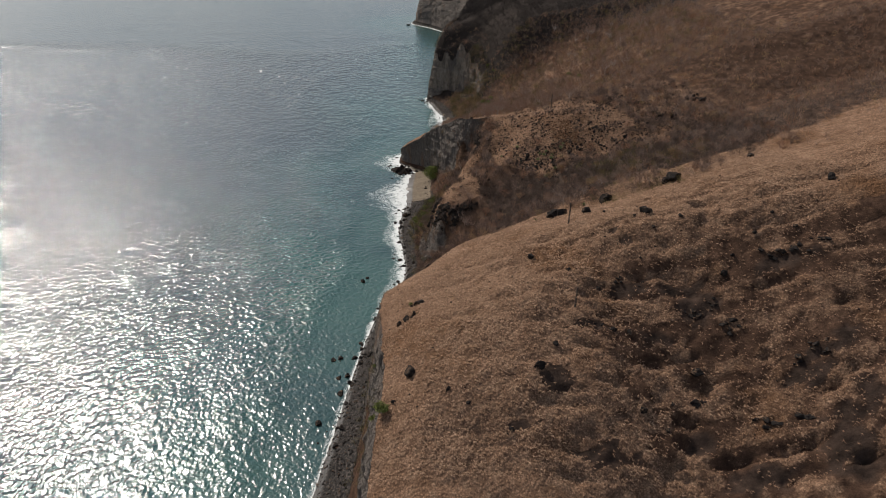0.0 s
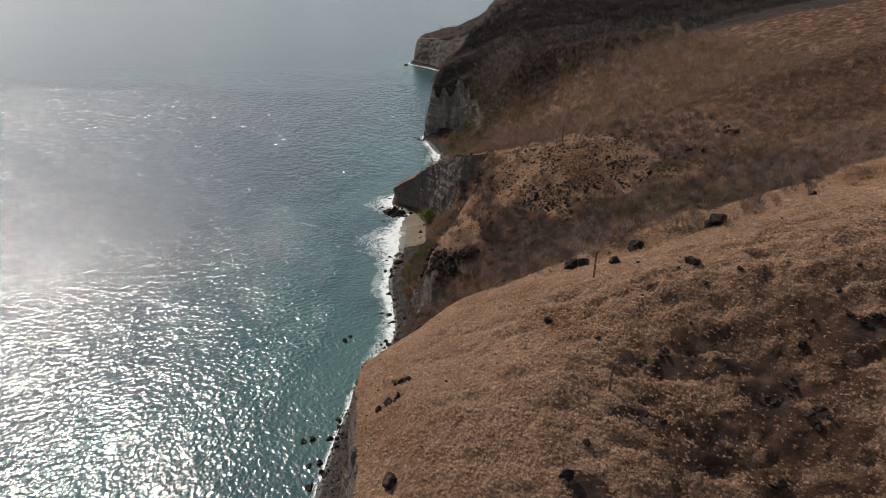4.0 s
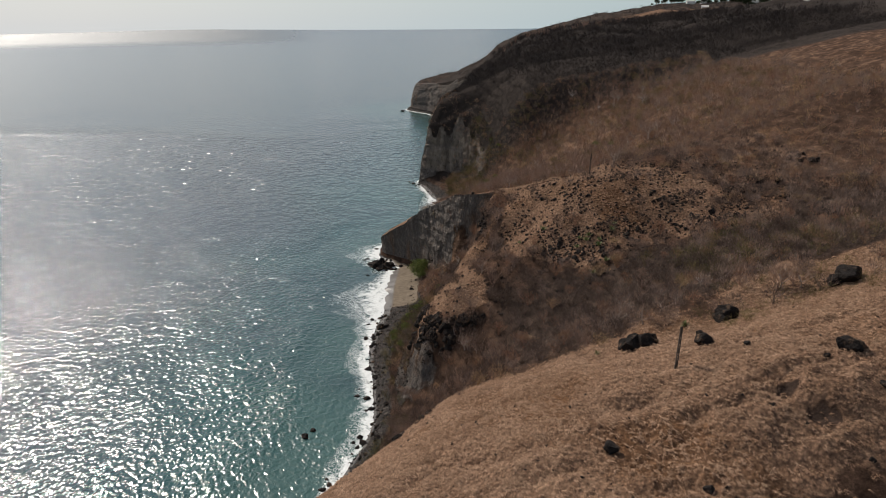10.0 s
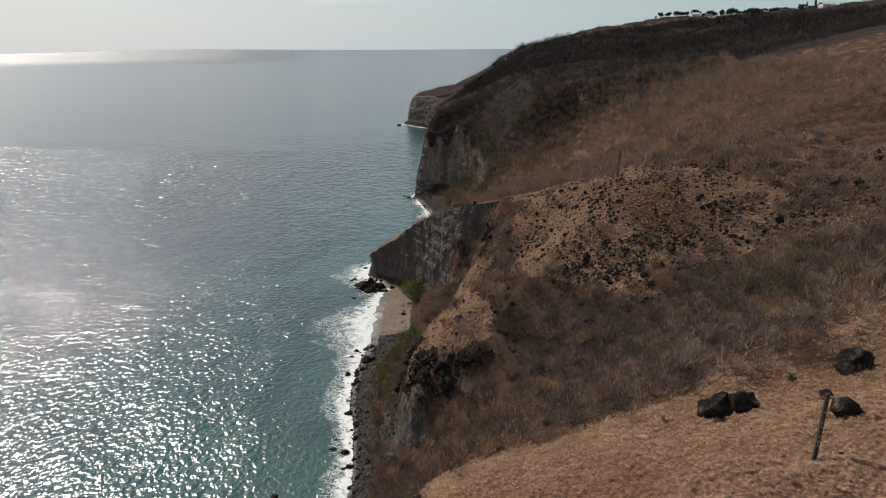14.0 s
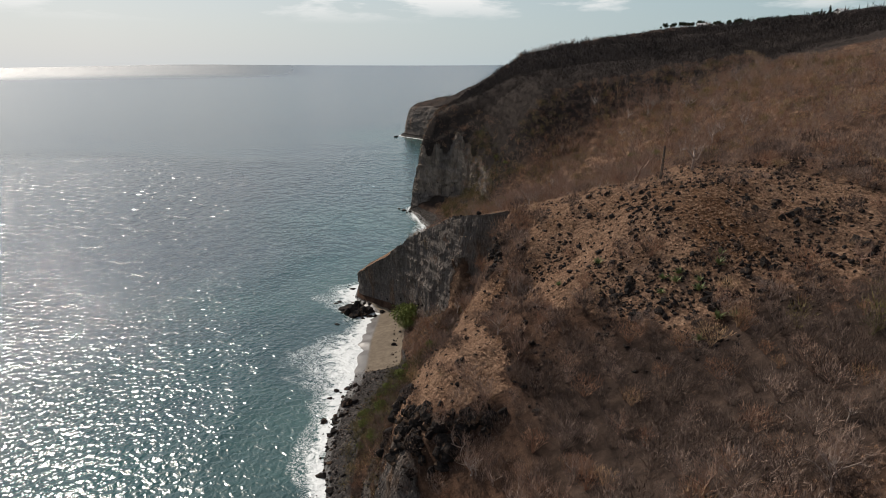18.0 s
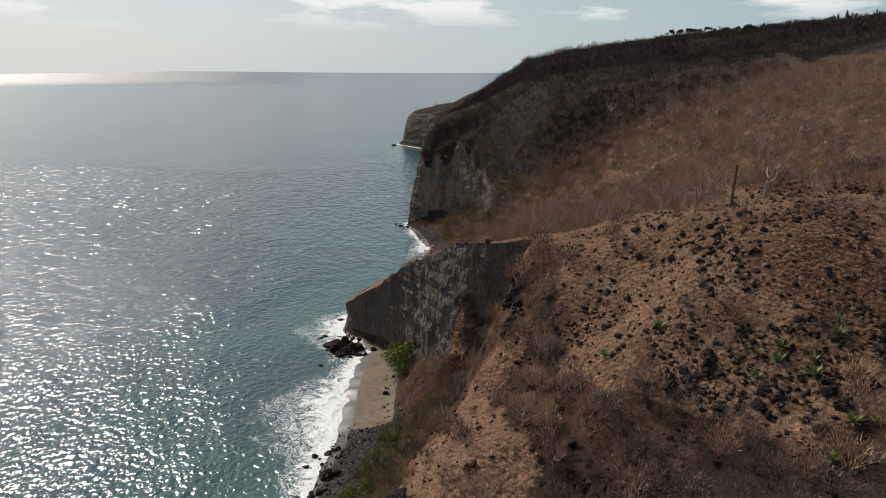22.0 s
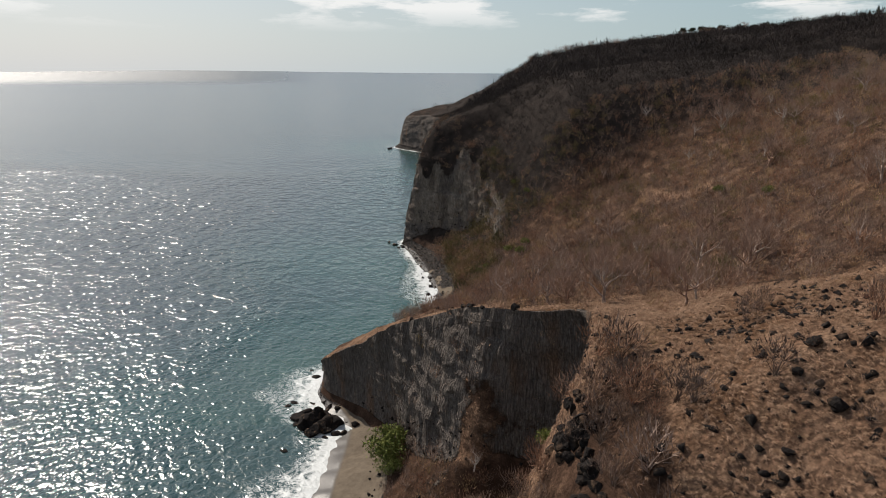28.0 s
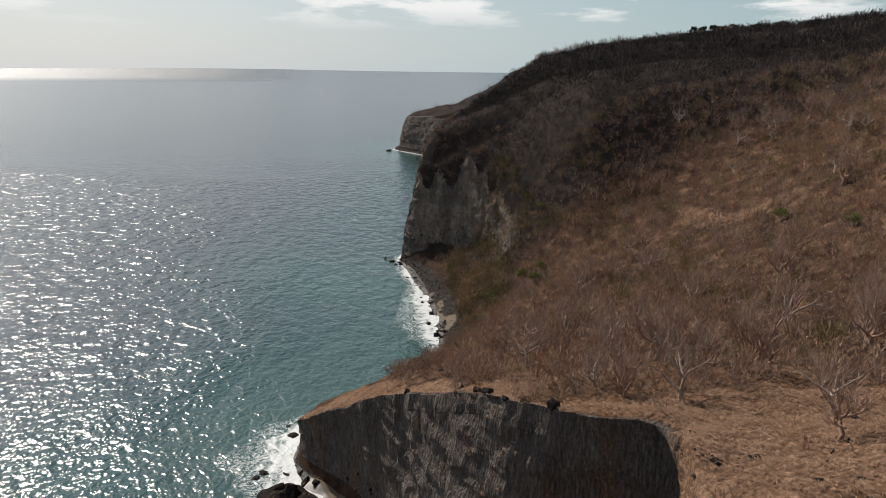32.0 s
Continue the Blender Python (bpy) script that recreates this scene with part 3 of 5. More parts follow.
def roughen():
    """Weathering: humps on the slopes, columns and ledges on the cliffs."""
    global GX, GY, GZ
    near = smooth(-1.0, 1.2, UU)
    ground = np.clip(1 - ROCK, 0, 1) * near * (1 - 0.9 * BEACH)
    dz = 1.1 * fbm(GX / 16, GY / 16, 0, 4, 3) * ground * smooth(0.8, 4.6, UU)
    dz += 0.22 * fbm(GX / 3.1, GY / 3.1, 0, 3, 9) * ground
    dz += 3.2 * fbm(GX / 38, GY / 38, 0, 4, 81) * smooth(210, 330, GY) * smooth(4.2, 5.5, UU) * smooth(9.5, 8.5, UU)
    brow = smooth(-205, -245, GY) * smooth(4.2, 5.2, UU) * smooth(8.6, 8.0, UU) * (0.35 + 0.65 * smooth(40, 75, GX))
    dz -= 2.5 * brow * np.clip(fbm((GX + 0.3 * GY) / 9.0, GY / 3.2, 0, 3, 71), 0, 1) ** 1.5
    dz += 0.5 * brow * fbm(GX / 2.4, GY / 1.5, 0, 2, 77)
    dz += 0.8 * np.exp(-(((GX - 68) / 13) ** 2 + ((GY + 226) / 13) ** 2))                     # the brow round the pole
    dz -= 1.5 * np.exp(-(((GX - 98 - 0.3 * (GY + 205)) / 16) ** 2 + ((GY + 205) / 5) ** 2))          # a swale behind it
    for px, py, rx, ry in PATCHES:
        dz -= 0.25 * smooth(1.3, 0.6, np.hypot((GX - px) / rx, (GY - py) / ry)) * (UU > 4)
    dz += BEACH * (0.6 * fbm(GX / 14, GY / 6.5, 0, 2, 89) + 0.2 * fbm(GX / 5, GY / 2.6, 0, 3, 87)) * smooth(-1.5, 0, UU)
    dx = ROCK * near * ((0.9 - 0.5 * smooth(-66, -56, GY) * smooth(40, 24, GY)) * fbm(GX / 9, GY / 5.0, GZ / 26, 3, 21) + 0.7 * np.abs(fbm(GX / 2.4, GY / 1.9, GZ / 12, 3, 33)) + column(GX, GY, GZ) + 0.5 * smooth(380, 260, GY) * fbm(GY / 30, GZ / 2.6, 0, 3, 41) + 2.0 * smooth(300, 420, GY) * fbm(GY / 22, GZ / 30, 0, 4, 43))
    head = smooth(-62, -50, GY) * smooth(30, 10, GY) * 0.3 + smooth(110, 125, GY) * smooth(260, 220, GY)
    dy = ROCK * near * head * (2.2 * fbm(GX / 9, GZ / 15, GY / 20, 3, 131) + 0.7 * np.abs(fbm(GX / 2.6, GZ / 8, GY / 9, 3, 137)) + 1.2 * column(GX, GY, GZ))
    dz += head * smooth(3.0, 4.0, UU) * smooth(5.0, 4.2, UU) * 1.6 * fbm(GX / 6, GY / 6, 0, 3, 139)
    GY = GY + dy
    GX, GZ = GX + dx, GZ + dz + 0.35 * PEBBLE * fbm(GX / 1.3, GY / 1.3, 0, 3, 51) * (UU > 0)


roughen()


def net_mesh(name, x, y, z, material, **fields):
    rows, cols = x.shape
    me = bpy.data.meshes.new(name)
    k = np.arange(rows * cols).reshape(rows, cols)
    quads = np.stack([k[:-1, :-1], k[:-1, 1:], k[1:, 1:], k[1:, :-1]], -1).reshape(-1, 4)
    me.vertices.add(rows * cols)
    me.vertices.foreach_set("co", np.stack([x, y, z], -1).ravel().astype(np.float32))
    me.loops.add(quads.size)
    me.loops.foreach_set("vertex_index", quads.ravel().astype(np.int32))
    me.polygons.add(len(quads))
    me.polygons.foreach_set("loop_start", np.arange(0, quads.size, 4, dtype=np.int32))
    me.polygons.foreach_set("use_smooth", np.ones(len(quads), bool))
    me.update(calc_edges=True)
    for key, v in fields.items():
        me.attributes.new(key, "FLOAT", "POINT").data.foreach_set("value", np.ascontiguousarray(v, dtype=np.float32).ravel())
    me.materials.append(material)
    return me


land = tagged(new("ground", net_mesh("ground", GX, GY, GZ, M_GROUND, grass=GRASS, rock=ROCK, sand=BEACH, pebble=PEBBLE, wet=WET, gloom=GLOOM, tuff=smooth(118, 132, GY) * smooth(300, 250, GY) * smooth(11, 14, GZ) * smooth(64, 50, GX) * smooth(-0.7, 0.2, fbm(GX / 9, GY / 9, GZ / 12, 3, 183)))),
              "dry brown coastal hillside with dark basalt sea cliffs and a small beach", "hillside", kind="structure")


def facet(ob, level):
    """Bare rock keeps hard edges, soil and turf are smooth."""
    r = (ROCK[:-1, :-1] + ROCK[1:, 1:] + ROCK[:-1, 1:] + ROCK[1:, :-1]).ravel() / 4
    ob.data.polygons.foreach_set("use_smooth", r < level)


facet(land, 0.5)


def height(x, y):
    """The ground's height at places, by the net."""
    x, y = np.atleast_1d(np.asarray(x, float)), np.atleast_1d(np.asarray(y, float))
    r = np.clip(np.searchsorted(ROWS, y) - 1, 0, len(ROWS) - 2)
    w = (y - ROWS[r]) / (ROWS[r + 1] - ROWS[r])
    out = np.empty(len(x))
    for i in range(len(x)):
        a = np.interp(x[i], np.maximum.accumulate(GX[r[i]]), GZ[r[i]])
        b = np.interp(x[i], np.maximum.accumulate(GX[r[i] + 1]), GZ[r[i] + 1])
        out[i] = a + (b - a) * w[i]
    return out


# ---- the sea ----
def build_sea():
    rows = np.concatenate([[-4500, -2500, -1500], np.arange(-800, -340, 20.0), np.arange(-340, 205, 2.0), np.arange(205, 720, 8.0), np.arange(720, 1500, 40.0),
                           np.arange(1500, 5200, 150.0)])
    shore = np.where(rows <= 1500, shoreline(np.clip(rows, -800, 1500)), 500 + (rows - 1500) * 0.9)
    off = np.concatenate([[-14, -8, -4, -2, 0], np.arange(1, 30, 1.5), np.arange(30, 120, 5.0), np.arange(120, 500, 25.0), np.arange(500, 1500, 80.0), np.arange(1500, 5600, 200.0)])
    x, y = shore[:, None] - off, np.repeat(rows[:, None], len(off), 1)
    d = np.repeat(off[None], len(rows), 0)
    # the sheet lifts a little far out, so that its clipped rim lies on the true horizon
    r = np.hypot(x - 30, y + 230)
    z = 56.0 * np.clip((r - 1500) / 3300, 0, 1.2) ** 2
    base = 1.2 + 1.8 * smooth(-190, -165, rows) + 2.2 * fbm(rows / 21.0, rows * 0, 0, 2, 5)
    width = np.clip(base + 27 * np.exp(-((rows + 42) / 24) ** 2) + 7 * np.exp(-((rows + 95) / 30) ** 2) + 6.5 * np.exp(-((rows + 150) / 26) ** 2) + 17 * np.exp(-((rows - 16) / 22) ** 2)
                    + 14 * np.exp(-((rows - 114) / 30) ** 4) + 4 * np.exp(-((rows - 160) / 18) ** 2) + 2 * np.exp(-((rows - 190) / 12) ** 2), 1.5, 30)
    surf = np.clip(1.05 - d / width[:, None], 0, 0.95)
    rim = smooth(3300, 4300, r) * smooth(-0.16, -0.34, (x - 30) / np.maximum(y + 230, 50))        # sunlit water beyond the cloud's shade
    lee = np.interp(y, [-400, -160, -75, 20, 200, 580, 900], [20, 25, 28, 42, 100, 280, 420])      # sheltered water under the land
    lee = smooth(1.3, 0.75, d / lee + 0.18 * fbm(x / 26, y / 26, 0, 3, 63))
    calm = np.maximum(CALM(x, y), 0.5 * lee) * (1 - rim)
    ob = new("water", net_mesh("water", x, y, z, M_SEA, off=d, surf=surf, calm=calm, rim=rim))
    # the net runs from the shore outwards: turn its faces up
    ob.data.flip_normals()
    return tagged(ob, "wind-rippled turquoise sea with sun glitter and white surf", "sea", kind="structure")


# waves flattened past an edge, imitating a cloud's shade on the open sea
def CALM(x, y):
    edge = 420 - 0.2 * x + 50 * fbm(x / 160, y / 160, 0, 4, 61)
    streak = 0.16 * fbm(x / 420, y / 90, 0, 4, 191) * smooth(-60, 60, y - edge)
    return streak + 0.1 * smooth(-300, -100, y - edge) + 0.9 * smooth(-35, 40, y - edge)


sea = build_sea()

# ---- materials of the things ----
def make_leafage(name, a, b, rough=0.85, spread=0.35):
    n = Nodes(name)
    col = n.mix(n.attr("tone"), a, b)
    col = n.mix(spread, col, n.ramp(n.island(), (0.0, 0.45), (1.0, 1.35)), "MULTIPLY")
    return n.done(col, rough, Specular_IOR_Level=0.04)


def make_twigs(name, *stops):
    n = Nodes(name)
    col = n.mix(0.4, n.ramp(n.attr("tone"), *stops), n.ramp(n.island(), (0.0, 0.4), (1.0, 1.4)), "MULTIPLY")
    return n.done(col, 0.9, Specular_IOR_Level=0.02)


def make_grass(name, a, b):
    n = Nodes(name)
    col = n.mix(n.attr("tone"), a, b)
    streak = n.noise(9.0, 4, 0.7, n.place((1.0, 0.35, 0.6), 0.5), 0, 0.6)
    col = n.mix(0.75, col, n.ramp(streak, (0.36, 0.35), (0.62, 1.2)), "MULTIPLY")
    col = n.mix(0.3, col, n.ramp(n.island(), (0.0, 0.5), (1.0, 1.3)), "MULTIPLY")
    return n.done(col, 0.9, n.bump(streak, 0.08), Specular_IOR_Level=0.03)


M_GRASS = make_grass("dry_grass_blades", (0.25, 0.151, 0.096), (0.47, 0.308, 0.209))
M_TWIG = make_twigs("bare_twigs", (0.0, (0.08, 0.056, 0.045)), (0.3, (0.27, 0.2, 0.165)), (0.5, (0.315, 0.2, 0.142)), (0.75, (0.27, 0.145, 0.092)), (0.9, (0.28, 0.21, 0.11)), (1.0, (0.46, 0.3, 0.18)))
# dark scrub of headland and far slopes, cloud shade put into its colour
M_DARKTWIG = make_leafage("shaded_grey_twigs", (0.028, 0.024, 0.0225), (0.078, 0.062, 0.055))
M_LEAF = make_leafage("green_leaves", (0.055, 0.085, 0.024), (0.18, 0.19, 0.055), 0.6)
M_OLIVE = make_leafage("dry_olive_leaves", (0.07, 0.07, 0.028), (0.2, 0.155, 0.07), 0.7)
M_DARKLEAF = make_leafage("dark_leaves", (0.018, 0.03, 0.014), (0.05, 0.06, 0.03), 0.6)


def make_basalt():
    n = Nodes("black_basalt")
    v = n.own()
    col = n.ramp(n.noise(1.6, 6, 0.65), (0.3, (0.009, 0.008, 0.0078)), (0.58, (0.022, 0.0185, 0.017)), (0.85, (0.06, 0.048, 0.04)))
    col = n.mix(n.math("MULTIPLY", n.range(n.noise(0.7, 4, 0.6), 0.52, 0.66), n.math("MULTIPLY_ADD", v, 0.6, 0.15)), col, (0.15, 0.095, 0.06))
    h = n.math("ADD", n.noise(1.4, 6, 0.7), n.math("MULTIPLY", n.voronoi(2.2), 0.4))
    return n.done(col, 0.8, n.bump(h, 0.3), Specular_IOR_Level=0.04)


def make_plain(name, a, b, scale, rough, relief=0.02, stretch=(1, 1, 1)):
    n = Nodes(name)
    v = n.noise(scale, 6, 0.65, n.place(stretch))
    col = n.mix(0.35, n.ramp(v, (0.3, a), (0.72, b)), n.ramp(n.noise(scale * 0.2, 3, 0.5), (0.3, 0.55), (0.7, 1.2)), "MULTIPLY")
    return n.done(col, rough, n.bump(v, relief), Specular_IOR_Level=0.2)


M_ROCK = make_basalt()
M_BARK = make_plain("bleached_bark", (0.17, 0.12, 0.095), (0.47, 0.38, 0.32), 3.0, 0.8)
M_WHITEBARK = make_plain("sun_bleached_wood", (0.3, 0.25, 0.22), (0.6, 0.55, 0.5), 3.0, 0.8)
M_REDBARK = make_plain("peeling_red_bark", (0.15, 0.075, 0.05), (0.4, 0.27, 0.2), 2.5, 0.75)
M_POLE = make_plain("weathered_concrete", (0.045, 0.034, 0.028), (0.11, 0.085, 0.068), 4.0, 0.85, 0.01, (1, 1, 0.2))
M_AGAVE = make_plain("fleshy_green_leaf", (0.06, 0.1, 0.03), (0.2, 0.21, 0.08), 3.0, 0.5)
M_CACTUS = make_plain("ribbed_cactus_skin", (0.035, 0.045, 0.025), (0.09, 0.085, 0.05), 4.0, 0.7)
M_WHITE = make_plain("white_render", (0.62, 0.6, 0.56), (0.8, 0.78, 0.74), 2.0, 0.8)
M_ROOF = make_plain("weathered_roof_sheet", (0.42, 0.4, 0.38), (0.66, 0.63, 0.6), 1.0, 0.6, 0.02, (8, 0.4, 1))
M_PANE = make_plain("dark_window_glass", (0.02, 0.025, 0.03), (0.05, 0.055, 0.06), 1.0, 0.15, 0.0)
M_DOOR = make_plain("brown_door_paint", (0.1, 0.06, 0.04), (0.16, 0.1, 0.07), 3.0, 0.6)


# ---- shared mesh helpers ----
def part(name, bm, material, parent, label=""):
    me = bpy.data.meshes.new(name)
    bm.to_mesh(me)
    bm.free()
    me.materials.append(material)
    ob = new(name, me)
    ob.parent = parent
    return tagged(ob, label) if label else ob


def soup(name, co, faces, material, tone=None, flat=True):
    """A mesh from arrays of corners and of triangles or quads."""
    me = bpy.data.meshes.new(name)
    me.vertices.add(len(co))
    me.vertices.foreach_set("co", np.ascontiguousarray(co, dtype=np.float32).ravel())
    f = np.ascontiguousarray(faces, dtype=np.int32)
    me.loops.add(f.size)
    me.loops.foreach_set("vertex_index", f.ravel())
    me.polygons.add(len(f))
    me.polygons.foreach_set("loop_start", np.arange(0, f.size, f.shape[1], dtype=np.int32))
    if not flat:
        me.polygons.foreach_set("use_smooth", np.ones(len(f), bool))
    me.update(calc_edges=True)
    if tone is not None:
        me.attributes.new("tone", "FLOAT", "POINT").data.foreach_set("value", np.ascontiguousarray(tone, dtype=np.float32))
    me.materials.append(material)
    return me


def slivers(root, tip, width, rng):
    """Thin triangles from root to tip."""
    way = tip - root
    side = np.cross(way, rng.normal(size=way.shape))
    side /= np.linalg.norm(side, axis=1, keepdims=True) + 1e-9
    side *= np.asarray(width).reshape(-1, 1) * 0.5
    return np.stack([root - side, root + side, tip], 1).reshape(-1, 3)


def tris(co):
    return np.arange(len(co)).reshape(-1, 3)


def sample_land(rng, count, density, box):
    """Random places on the land inside box (x0, x1, y0, y1), kept by density(x, y, r, c) over the net. Gives places and net rows and columns."""
    rows = np.where((ROWS > box[2]) & (ROWS < box[3]))[0]
    rows = rows[(rows > 0) & (rows < len(ROWS) - 2)]
    area = np.zeros((len(rows), len(U) - 1))
    r0 = rows
    dx = np.abs(GX[r0][:, 1:] - GX[r0][:, :-1])
    dz = np.abs(GZ[r0][:, 1:] - GZ[r0][:, :-1])
    area = np.hypot(dx, 0.5 * dz) * (ROWS[r0 + 1] - ROWS[r0])[:, None]
    xm = GX[r0][:, :-1]
    area = area * ((xm > box[0]) & (xm < box[1])) * density(r0)[:, :-1]
    flat = np.cumsum(area.ravel())
    if flat[-1] <= 0:
        return np.zeros((0, 3)), None, None
    pick = np.searchsorted(flat, rng.random(count) * flat[-1])
    a, b = np.unravel_index(np.clip(pick, 0, flat.size - 1), area.shape)
    r, c = r0[a], b
    s, t = rng.random(count)[:, None], rng.random(count)[:, None]

    def at(i, j):
        return np.stack([GX[i, j], GY[i, j], GZ[i, j]], 1)

    p = (at(r, c) * (1 - t) + at(r, c + 1) * t) * (1 - s) + (at(r + 1, c) * (1 - t) + at(r + 1, c + 1) * t) * s
    return p, r, c


def spaced(p, cell, rng):
    """Thins places out to one for each square cell."""
    k = np.floor(p[:, :2] / cell).astype(np.int64)
    _, first = np.unique(k[:, 0] * 100003 + k[:, 1], return_index=True)
    return p[np.sort(first)]


def rock_mesh(name, seed, sub=3, squat=0.75, rugged=0.3):
    """A split and weathered block of basalt."""
    bm = bmesh.new()
    bmesh.ops.create_icosphere(bm, subdivisions=sub, radius=1.0)
    rng = random.Random(seed)
    cuts = []
    for _ in range(15):
        w = Vector((rng.gauss(0, 1), rng.gauss(0, 1), rng.gauss(0, 0.8))).normalized()
        cuts.append((w, rng.uniform(0.5, 0.86)))
    off = Vector((seed * 3.1, seed * 1.7, seed * 0.9))
    for v in bm.verts:
        p = v.co.copy()
        for w, d in cuts:
            k = p.dot(w) - d
            if k > 0:
                p -= w * k
        p *= 1 + rugged * 0.5 * noise.fractal(p * 1.6 + off, 0.9, 2.0, 4)
        v.co = Vector((p.x, p.y * 0.85, p.z * squat))
    me = bpy.data.meshes.new(name)
    bm.to_mesh(me)
    bm.free()
    me.materials.append(M_ROCK)
    return me


def tube(bm, points, radii, sides=6, cap=True):
    """A tapered limb through points."""
    rings = []
    up = Vector((0.13, 0.31, 1)).normalized()
    for k, p in enumerate(points):
        way = (points[min(k + 1, len(points) - 1)] - points[max(k - 1, 0)]).normalized()
        a = way.cross(up)
        if a.length < 0.05:
            a = way.cross(Vector((1, 0, 0)))
        a.normalize()
        b = way.cross(a)
        rings.append([bm.verts.new(p + (a * math.cos(q) + b * math.sin(q)) * radii[k]) for q in (math.tau * i / sides for i in range(sides))])
    for r0, r1 in zip(rings, rings[1:]):
        for i in range(sides):
            bm.faces.new((r0[i], r0[(i + 1) % sides], r1[(i + 1) % sides], r1[i])).smooth = True
    if cap:
        bm.faces.new(rings[-1])
        bm.faces.new(rings[0][::-1])


def block(bm, x0, x1, y0, y1, z0, z1, taper=1.0):
    co = [(x, y, z0) for x, y in ((x0, y0), (x1, y0), (x1, y1), (x0, y1))] + [(x * taper, y * taper, z1) for x, y in ((x0, y0), (x1, y0), (x1, y1), (x0, y1))]
    v = [bm.verts.new(c) for c in co]
    for f in ((0, 3, 2, 1), (4, 5, 6, 7), (0, 1, 5, 4), (1, 2, 6, 5), (2, 3, 7, 6), (3, 0, 4, 7)):
        bm.faces.new([v[i] for i in f])


def standing(x, y, sink=0.1):
    return float(height([x], [y])[0]) - sink

# ---- dry grass ----
def grass_field(name, rng, count, density, box, label, tall=0.55, blades=12, wide=0.06):
    """Tussocks: blades that spring from a crown, bend over with the wind and droop all round."""
    p, r, c = sample_land(rng, count, density, box)
    n = len(p)
    size = tall * rng.uniform(0.55, 1.4, n)
    big = np.repeat(size, blades)[:, None]
    m = n * blades
    q = rng.uniform(0, math.tau, m)
    lean = np.array([0.35, -0.2, 0.0])
    crown = np.repeat(p + np.stack([0.0 * size, 0.0 * size, 0.5 * size], 1), blades, 0) + rng.normal(size=(m, 3)) * np.array([0.2, 0.2, 0.12]) * big
    out = rng.uniform(0.5, 1.2, (m, 1)) * big
    tip = np.repeat(p, blades, 0) + np.stack([np.cos(q), np.sin(q), np.zeros(m)], 1) * out + lean * big
    tip[:, 2] += (0.35 * rng.random(m) - 0.1) * big[:, 0] + np.where(rng.random(m) < 0.3, 0.5, 0.0) * big[:, 0]
    way = tip - crown
    side = np.stack([-way[:, 1], way[:, 0], np.zeros(m)], 1) + rng.normal(size=(m, 3)) * 0.12      # blades lie flat, shining upwards
    side *= (wide * big[:, 0] / tall * rng.uniform(0.6, 1.5, m) * 0.5 / (np.linalg.norm(side, axis=1) + 1e-6))[:, None]
    co = np.stack([crown - side, crown + side, tip], 1).reshape(-1, 3)
    shade = np.clip(0.5 + 0.3 * fbm(p[:, 0] / 7, p[:, 1] / 7, 0, 3, 91) + 0.25 * rng.normal(size=n) - 0.6 * np.clip(0.9 - GRASS[r, c], 0, 1), 0, 1)
    each = np.clip(np.repeat(shade, blades) + 0.12 * rng.normal(size=m), 0, 1)
    return tagged(new(name, soup(name, co, tris(co), M_GRASS, np.repeat(each, 3))), label, "grass", kind="stuff")


rng = np.random.default_rng(11)
patchy = 0.55 + 0.45 * smooth(-0.35, 0.25, fbm(GX / 11, GY / 11, 0, 3, 95))
grass_field("dry_grass", rng, 38000, lambda r: (GRASS * (1 - ROCK) * patchy)[r], (2, 140, -312, -188), "tufts of dry tawny grass combed over the near hill", 0.54, 12, 0.055)
grass_field("dry_grass", rng, 27000, lambda r: (np.where(GRASS > 0.4, GRASS, 0) * (1 - ROCK) * patchy)[r], (18, 125, -156, -30), "tufts of dry tawny grass among black stones", 0.46, 17, 0.036)
grass_field("dry_grass", rng, 6000, lambda r: (np.where(GRASS > 0.28, GRASS, 0) * (1 - ROCK) * (UU > 1.6))[r], (20, 230, -205, 200), "sparse dry grass between leafless bushes", 0.5, 10, 0.05)


